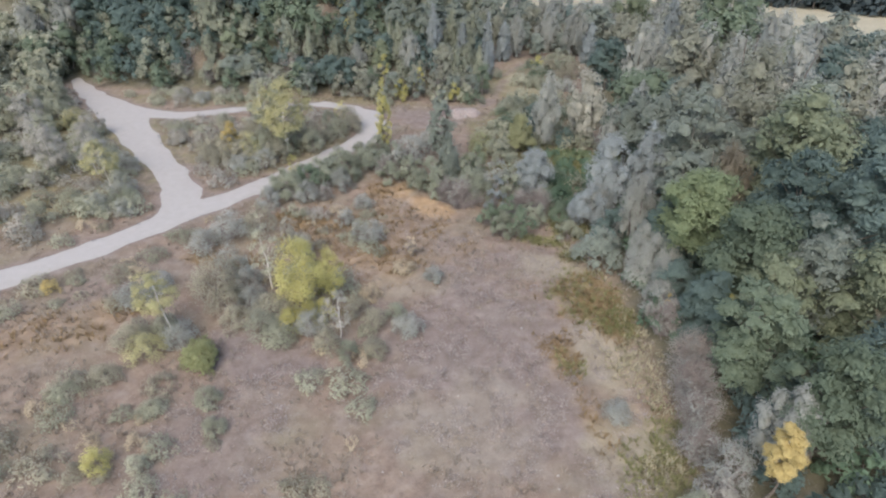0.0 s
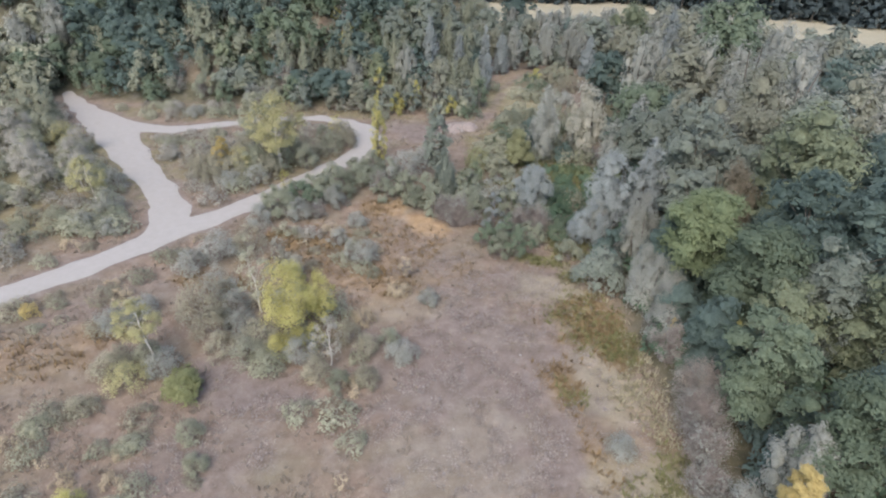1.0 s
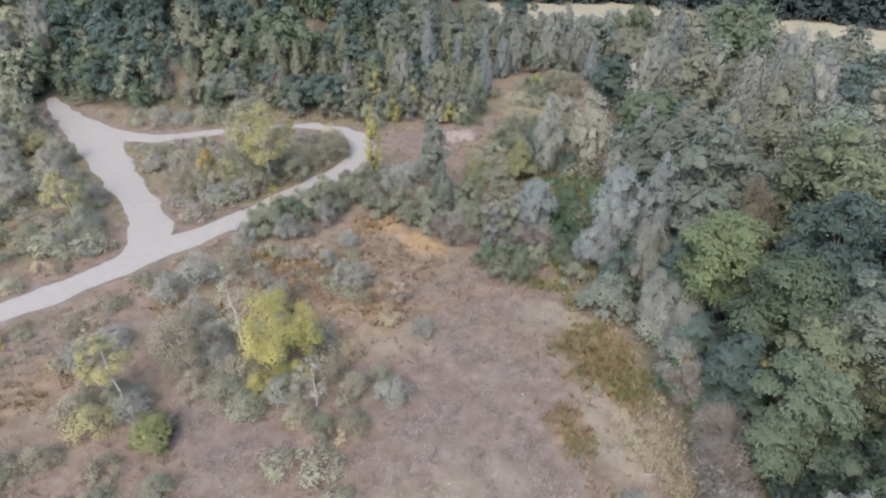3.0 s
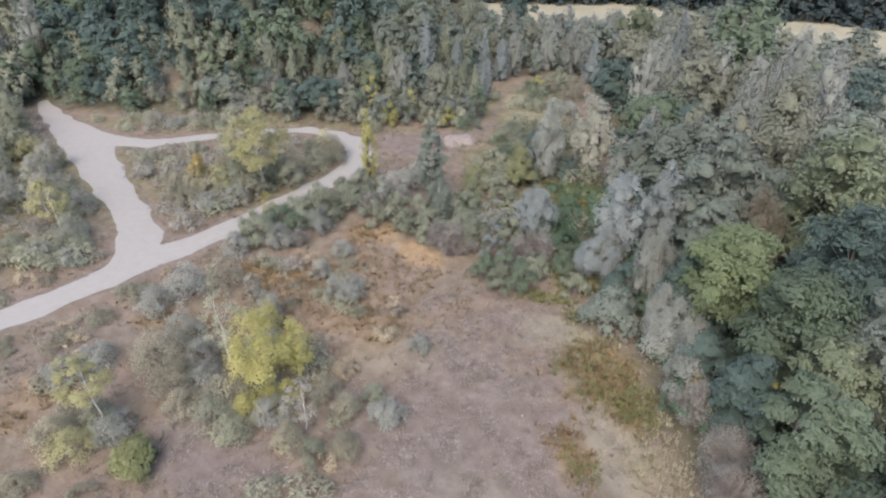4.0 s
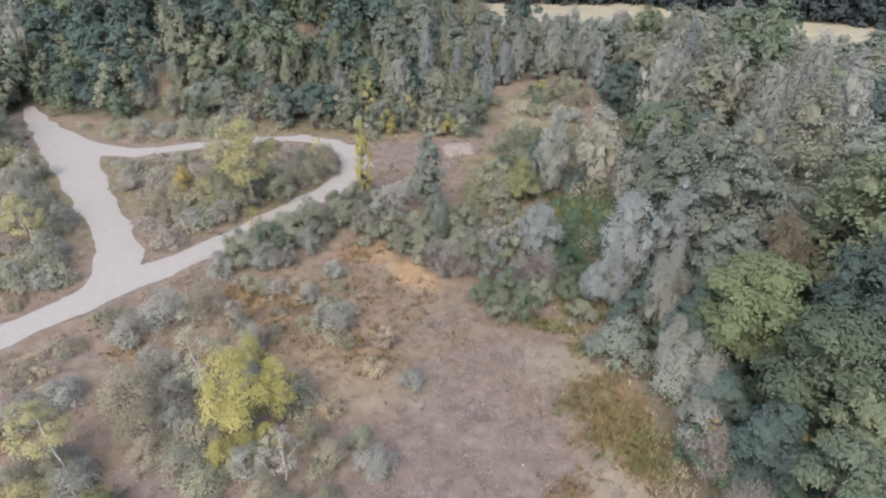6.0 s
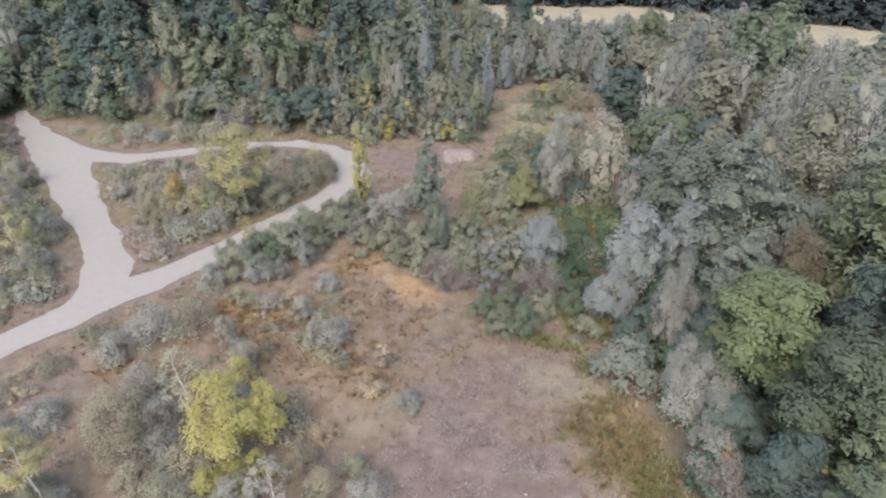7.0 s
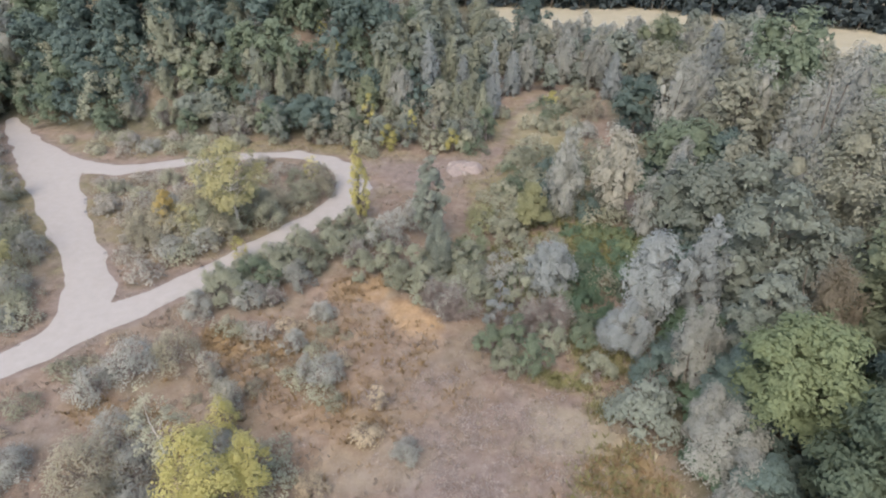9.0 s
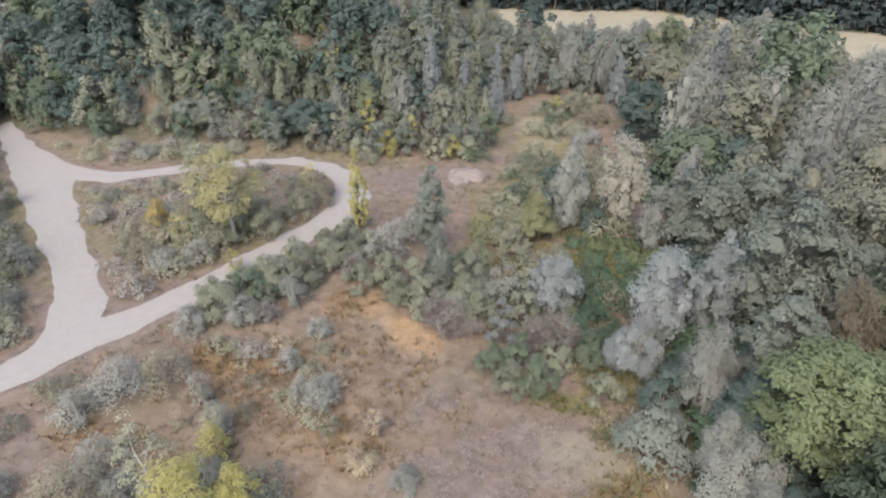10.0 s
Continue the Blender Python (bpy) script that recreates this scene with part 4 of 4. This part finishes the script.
def spots(x0, x1, y0, y1, step, test, lo=0.75, hi=1.15):
    out = []
    for x in np.arange(x0, x1, step):
        for y in np.arange(y0, y1, step):
            px, py = x + RNG.uniform(-0.42, 0.42) * step, y + RNG.uniform(-0.42, 0.42) * step
            if test(px, py):
                out.append((px, py, RNG.uniform(lo, hi)))
    order = RNG.permutation(len(out))
    return [out[k] for k in order]


def on_bank(x, y):
    clear = np.hypot((x + 23.5) / 4, (y - 107) / 2.6) < 1 or np.hypot((x + 43) / 4, (y - 101) / 2.5) < 1
    return y > 103 + max(0, -x - 46) * 0.25 and not clear


bank = spots(-92, 6, 103, 121, 4.8, on_bank)
bank, end = [b for b in bank if b[0] < -9], [b for b in bank if b[0] >= -9]
grove("spire", end[0::2], h=8, r=1.9, leaf="dustgreen", label="dull silvery pointed young poplar on the bank")
grove("greygreen", end[1::2], h=6, r=2.4)
grove("dark", [b for b in bank[0::3] if b[0] > -62], h=7, r=3.1)
grove("greygreen", [b for b in bank[0::3] if b[0] <= -62], h=7.5, r=3.1, leaf="greygreen")
grove("green", bank[1::3], h=6.8, r=3.0)
grove("dark", bank[2::3], h=6.4, r=2.7)
slope = spots(-44, 6, 92.5, 114, 3.0, lambda x, y: y > 92 and not np.hypot((x + 23.5) / 3.2, (y - 107.5) / 1.8) < 1, 0.8, 1.35)
corner = spots(-86, -44, 93, 108, 3.0, lambda x, y: y > 92 + max(0, -x - 46) * 0.25, 0.8, 1.4)


def thicket(kind, spots, h, r, count=3, group="scrub on the bank", **more):
    """Shrubs of one kind: a few are built, the rest repeat them."""
    made = []
    for k, (x, y, s) in enumerate(spots):
        if float(road_gap(x, y)) < 0.8 * r * s:
            continue
        if len(made) < count:
            made.append(tagged(S(kind, x, y, h, r, most=700, **more), group=group))
        else:
            copy_thing(made[k % count], Matrix.Translation((x, y, float(ground_z(x, y)) - 0.04)) @ Matrix.Rotation(RNG.random() * 6.28, 4, "Z") @ Matrix.Scale(s, 4))


low, high = [q for q in slope if q[1] < 97], [q for q in slope if q[1] >= 97]
thicket("greygreen", low[0::5], 3.9, 2.2, twigs=6, leaf_size=0.19, name="willow_shrub", label="grey-green willow shrub on the wooded bank")
thicket("olive", low[1::5], 3.4, 2.2, twigs=6, leaf_size=0.19, label="olive-green shrub on the wooded bank", leaf="olive")
thicket("lime", low[2::5], 3.7, 2.0, twigs=6, leaf_size=0.19, label="yellowish green shrub on the wooded bank", leaf="olive")
thicket("bare", low[3::5], 4.1, 2.0, twigs=14, leaf_size=0.19, label="bare pinkish grey shrub on the wooded bank")
thicket("green", low[4::5], 3.9, 2.0, twigs=6, leaf_size=0.19, label="green leafy shrub on the wooded bank")
thicket("greygreen", high[0::6], 4.4, 2.3, twigs=6, leaf_size=0.19, name="willow_shrub", label="grey-green willow shrub on the wooded bank")
thicket("dark", high[1::6], 4.1, 2.3, twigs=6, leaf_size=0.19, name="hazel_shrub", label="dark green shrub on the wooded bank")
thicket("bare", high[2::6], 3.9, 1.9, twigs=14, leaf_size=0.19, label="bare pinkish grey shrub on the wooded bank")
thicket("green", high[3::6], 3.9, 2.2, twigs=6, leaf_size=0.19, label="green leafy shrub on the wooded bank")
grove("grey", high[4::12], h=5.4, r=1.8, grain_size=0.26, leaf="dustgreen")
thicket("dark", high[10::12], 5.3, 2.9, twigs=6, leaf_size=0.19, name="hazel_shrub", label="dark green shrub on the wooded bank", count=2)
grove("spire", [q for q in high[5::6] if q[0] > -24], h=6.4, r=1.4, grain_size=0.26, label="dull silvery pointed young poplar on the bank", leaf="dustgreen")
thicket("olive", [q for q in high[5::6] if q[0] <= -24], 3.7, 2.3, twigs=6, leaf_size=0.19, label="olive-green shrub on the wooded bank", leaf="olive")
thicket("greygreen", corner[0::3], 4.6, 2.5, twigs=6, leaf_size=0.19, name="willow_shrub", label="grey-green willow shrub on the wooded bank")
thicket("green", corner[1::3], 4.1, 2.4, twigs=6, leaf_size=0.19, label="green leafy shrub on the wooded bank")
thicket("dark", corner[2::3], 4.1, 2.4, twigs=6, leaf_size=0.19, name="hazel_shrub", label="dark green shrub on the wooded bank")
under = spots(14, 46, 14, 84, 3.3, lambda x, y: x > 17 + 1.5 * (y < 30) and not (y > 58 and x < 22), 0.7, 1.3)
thicket("dark", under[0::3], 2.6, 1.9, group="undergrowth of the wood", twigs=10, leaf_size=0.2, name="hazel_shrub", label="dark green undergrowth beneath the trees")
thicket("bramble", under[1::3], 2.0, 2.0, group="undergrowth of the wood", twigs=10, leaf_size=0.2)
# dark leaf colour here stands in for deep shade between the crowns
thicket("greygreen", under[2::3], 2.4, 1.8, leaf="dark", group="undergrowth of the wood", twigs=10, leaf_size=0.2, name="willow_shrub", label="undergrowth beneath the trees, leaves darkened for the deep shade")
west = spots(-92, -58, 60, 112, 6.5, lambda x, y: x < -72 or (x < -66 and y > 70))
grove("olive", west, h=8, r=3, density=0.9, leaf="paleolive")
east = spots(40, 80, 22, 126, 6.5, lambda x, y: x > 45 + max(0, 45 - y) * 0.1 and y < 138 - 0.35 * x)
tall_east, low_east = [q for q in east if q[1] < 86], [q for q in east if q[1] >= 86]
grove("greygreen", tall_east[0::3], h=11.5, r=3.3)
grove("grey", tall_east[1::3], h=12, r=2.8)
grove("dark", tall_east[2::3], h=11, r=3.3)
grove("olive", low_east[0::2], h=8, r=3.0)
grove("greygreen", low_east[1::2], h=7.5, r=3.0)
ridge = spots(-6, 8, 121, 175, 6, lambda x, y: True)
grove("greygreen", ridge[0::2], h=8, r=2.8)
grove("grey", ridge[1::2], h=8.5, r=2.2, leaf="dustgreen")
middle = spots(9, 66, 112, 150, 4.6, lambda x, y: y > 114 and not (9 < x < 16 and y < 118))
grove("grey", middle[0::3], h=7.2, r=2.0)
grove("olive", middle[1::3], h=7, r=2.4)
grove("greygreen", middle[2::3], h=7, r=2.4)


def far_woods():
    """The dark wood beyond the stubble field, too far to tell its trees apart."""
    rng = np.random.default_rng(77)
    pieces, trunks, soft = [], [], []
    for x in np.arange(-30, 330, 4.5):
        for row in range(3):
            px = x + rng.uniform(-1.6, 1.6)
            py = 199 - max(0, px - 55) * 0.62 + row * 6 + rng.uniform(-2, 2)
            h = rng.uniform(10, 15)
            c, s = lobes(0.2, h - 1, 3.8, "dome", 9, rng, 0.55)
            v, f, _, n = crown_mesh(c, s, 0.9, 0.9, 1.0, 0.7, rng, 0.0, 320)
            pieces.append((v + (px, py, 0), f))
            soft.append(n)
            trunks.append((lambda q: (q[0] + (px, py, -0.1), q[1]))(tube([(0, 0, 0), (0, 0, h * 0.3), (0, 0, h * 0.5)], [0.25, 0.18, 0.05], 5)))
    me = make_mesh("far_woods", *joined(pieces), True, np.concatenate(soft))
    me.materials.append(LEAVES["far"])
    root = tagged(new("far_woods", me), "dark distant wood beyond the stubble field", "woods", kind="stuff")
    part("trunkwork", make_mesh("trunkwork", *joined(trunks), True), BARK, root)


far_woods()

# low scrub and weeds
def weeds(kind, spots, h, r, count=4, group="weeds on the field", **more):
    made = []
    for k, (x, y, s) in enumerate(spots):
        if float(road_gap(x, y)) < r + 0.2:
            continue
        if len(made) < count:
            made.append(tagged(S(kind, x, y, h, r, most=700, **more), group=group))
        else:
            copy_thing(made[k % count], Matrix.Translation((x, y, float(ground_z(x, y)) - 0.04)) @ Matrix.Rotation(RNG.random() * 6.28, 4, "Z") @ Matrix.Scale(s, 4))


left = spots(-40, -4, 17, 52, 2.6, lambda x, y: value_noise(x, y, 6, 51) + 0.1 * (x < -17) + 0.22 * (np.hypot((x + 11) / 8, (y - 38) / 10) < 1) > 0.62 and not np.hypot((x + 14) / 4, (y - 27) / 5) < 1, 0.5, 1.3)
weeds("olive", left[0::3], 0.9, 1.2, density=0.35, twigs=8, label="low olive weed clump in dry grass")
weeds("grey", left[1::3], 0.8, 1.3, density=0.35, twigs=8, bare=0, label="low faded weed clump in dry grass", leaf="fieldgrey")
weeds("straw", left[2::3], 0.9, 1.1, density=0.3, twigs=8, bare=0, label="low straw-coloured weed clump in dry grass", name="dry_weed")
strip = spots(-62, -8, 52, 92, 3.2, lambda x, y: value_noise(x, y, 5, 52) > 0.30 and float(road_gap(x, y)) > 1.2, 0.6, 1.4)
weeds("olive", strip[0::2], 1.3, 1.5, density=0.25, twigs=8, bare=0, group="scrub by the track", label="low olive scrub beside the gravel track")
weeds("grey", strip[1::2], 1.3, 1.5, leaf="haze", density=0.25, twigs=8, bare=0, group="scrub by the track", label="low grey scrub beside the gravel track")
west_side = spots(-64, -33, 42, 84, 2.9, lambda x, y: x < -36 + 0.0 * y and value_noise(x, y, 6, 54) > 0.38 and float(road_gap(x, y)) > 1.6 and y > -0.9 * x + 6, 0.7, 1.4)
weeds("olive", west_side[0::3], 1.7, 1.6, density=0.32, twigs=8, leaf="paleolive", group="scrub west of the track", label="hazy olive scrub beside the gravel track", name="scrub_bush")
weeds("greygreen", west_side[1::3], 1.8, 1.6, leaf="paleolive", density=0.32, twigs=8, group="scrub west of the track", label="grey-green scrub beside the gravel track", name="scrub_bush")
weeds("yellow", west_side[2::3], 1.6, 1.4, density=0.28, twigs=8, group="scrub west of the track", label="faded yellowish scrub beside the gravel track", name="scrub_bush", leaf="haze")
glade = spots(3, 20, 58, 112, 2.8, lambda x, y: (y < 92 or value_noise(x, y, 3, 77) > 0.66) and np.hypot((x - 2.4) / 5, (y - 82.5) / 5.5) > 1 and value_noise(x, y, 5, 53) > 0.3 and abs(x - 6.5 - (y - 89) * 0.3) > 2.2 and np.hypot((x - 16.5) / 5, (y - 64.5) / 5.5) > 1, 0.7, 1.5)
weeds("olive", glade[0::3], 1.7, 1.6, density=0.4, twigs=8, bare=0, group="scrub in the glade", label="ragged olive scrub in the glade")
weeds("greygreen", glade[1::3], 1.9, 1.6, density=0.4, twigs=8, bare=0, group="scrub in the glade", label="ragged grey-green scrub in the glade")
weeds("green", glade[2::3], 1.5, 1.6, density=0.4, twigs=8, bare=0, group="scrub in the glade", label="ragged green scrub in the glade")

hollow = spots(11.5, 21.5, 59.5, 70, 1.9, lambda x, y: np.hypot((x - 16.5) / 5, (y - 64.8) / 5) < 1, 0.7, 1.4)
weeds("bramble", hollow[0::2], 0.9, 1.3, density=0.6, twigs=8, group="brambles in the hollow", label="low bright green bramble patch in a hollow", leaf="limegreen")
weeds("bramble", hollow[1::2], 0.8, 1.3, density=0.6, twigs=8, group="brambles in the hollow", label="low dark green bramble patch in a hollow")


def open_ground(x, y):
    rust, sand, green, bare, field, wood = ground_masks(x, y)
    return (0.15 + 0.85 * smooth(0.35, 0.7, value_noise(x, y, 2.2, 61))) * (1 - 0.85 * bare) * (1 - sand) * (1 - wood)


def stone(parent, x, y, z, size, mat, rng, name="stone"):
    """A rough angular stone."""
    bm = bmesh.new()
    bmesh.ops.create_icosphere(bm, subdivisions=1, radius=size)
    for v in bm.verts:
        v.co *= 0.75 + 0.5 * rng.random()
        v.co.z *= 0.65
    ob = part(name, bm, mat, parent)
    ob.location, ob.rotation_euler = (x, y, z), tuple(rng.random(3) * 6.28)
    return ob


def rubble_heap():
    """A low heap of pinkish spoil with broken stones on it."""
    rng = rng_next()
    cx, cy = 2.6, 83.6
    root = tagged(new("rubble_heap"), "low heap of pinkish spoil and broken stones", "rubble")
    root.location = (cx, cy, float(ground_z(cx, cy)))
    g = np.linspace(-1.25, 1.25, 34)
    u, v = np.meshgrid(g, g)
    u, v = u.ravel(), v.ravel()
    z = 0.75 * smooth(1.15, 0.2, np.hypot(u, v) + 0.5 * (value_noise(u, v, 0.45, 3) - 0.5)) * (0.6 + 0.6 * value_noise(u, v, 0.3, 4)) - 0.12
    i = (np.arange(33)[:, None] * 34 + np.arange(33)[None]).ravel()
    me = make_mesh("mound", np.stack((2.9 * u, 2.4 * v, z), 1), np.stack((i, i + 1, i + 35, i + 34), 1), True)
    spoil = bark("pink_spoil", (0.160, 0.130, 0.120), (0.225, 0.190, 0.178), 3.0)
    chip = bark("broken_stone", (0.150, 0.130, 0.122), (0.270, 0.245, 0.232), 4.0)
    part("mound", me, spoil, root)
    for k in range(46):
        a, d = rng.random() * 6.28, rng.random() ** 0.6
        px, py = 2.3 * d * math.cos(a), 1.7 * d * math.sin(a)
        stone(root, px, py, 0.45 * (1 - d) + 0.12, 0.08 + 0.24 * rng.random() ** 2, chip, rng)


def loose_stones():
    chip = bark("pale_field_stone", (0.220, 0.200, 0.190), (0.320, 0.300, 0.290), 5.0)
    rng = rng_next()
    for k in range(16):
        x, y = (6.12, 33.5) if k == 0 else (12, 19.8) if k == 1 else (float(rng.uniform(-4, 9)), float(rng.uniform(17, 34)))
        ob = stone(None, x, y, float(ground_z(x, y)) + 0.02, 0.11 if k < 2 else 0.04 + 0.05 * rng.random(), chip, rng, "field_stone")
        tagged(ob, "small pale stone lying on bare soil", "stone", "stones on the field")


def fallen_log(x, y, turn, length, radius, label):
    """A lying bleached log with stubs of branches."""
    rng = rng_next()
    root = tagged(new("fallen_log"), label, "log")
    root.location = (x, y, float(ground_z(x, y)) + radius)
    root.rotation_euler = (0, 0, radians(turn))
    t = np.linspace(-0.5, 0.5, 7)
    pts = np.stack((t * length, 0.1 * np.sin(5 * t), 0.10 * t), 1)
    part("trunk", make_mesh("trunk", *tube(pts, radius * np.linspace(1.1, 0.45, 7), 8), True), DEADWOOD, root)
    for k in range(5):
        a = pts[rng.integers(2, 6)]
        part("branch", make_mesh("branch", *sprig(a, a + np.array((0.3, rng.uniform(-0.8, 0.8), rng.uniform(0.1, 0.7))), radius * 0.4, rng, 5), True), DEADWOOD, root)


rubble_heap()
loose_stones()
fallen_log(13.0, 27.2, -12, 2.2, 0.04, "thin bleached fallen branch beside the scrub")
fallen_log(-35.2, 54.6, 4, 2.6, 0.10, "grey fallen log among scrub by the track")

tufts("dry_grass", "tussocks of dry brown grass", 15000, (-45, 18, 14, 92), open_ground, 0.26, 0.30, 5, ((0.150, 0.124, 0.094), (0.240, 0.205, 0.158)), 1)
tufts("edge_grass", "tall pale dry grass along the edge of the wood", 1600, (8, 19, 14, 62), lambda x, y: smooth(2.8, 0.6, np.abs(x - 14 + 1.5 * smooth(30, 45, y))) * smooth(0.4, 0.7, value_noise(x, y, 3, 71)), 0.36, 0.30, 5, ((0.190, 0.172, 0.108), (0.290, 0.262, 0.175)), 6)
tufts("rust_grass", "tussocks of rusty moor grass", 3500, (-36, 15, 20, 60), lambda x, y: ground_masks(x, y)[0], 0.36, 0.36, 6, ((0.150, 0.104, 0.055), (0.245, 0.178, 0.100)), 2)
tufts("green_grass", "patches of yellow-green grass", 5000, (5, 24, 12, 72), lambda x, y: ground_masks(x, y)[2], 0.35, 0.34, 6, ((0.095, 0.098, 0.045), (0.195, 0.190, 0.090)), 3)
tufts("short_grass", "thin short dry grass on bare soil", 16000, (-22, 14, 14, 50), lambda x, y: 0.5 * ground_masks(x, y)[3] * smooth(0.4, 0.65, value_noise(x, y, 1.3, 64)), 0.14, 0.24, 5, ((0.130, 0.110, 0.092), (0.270, 0.235, 0.208)), 4)
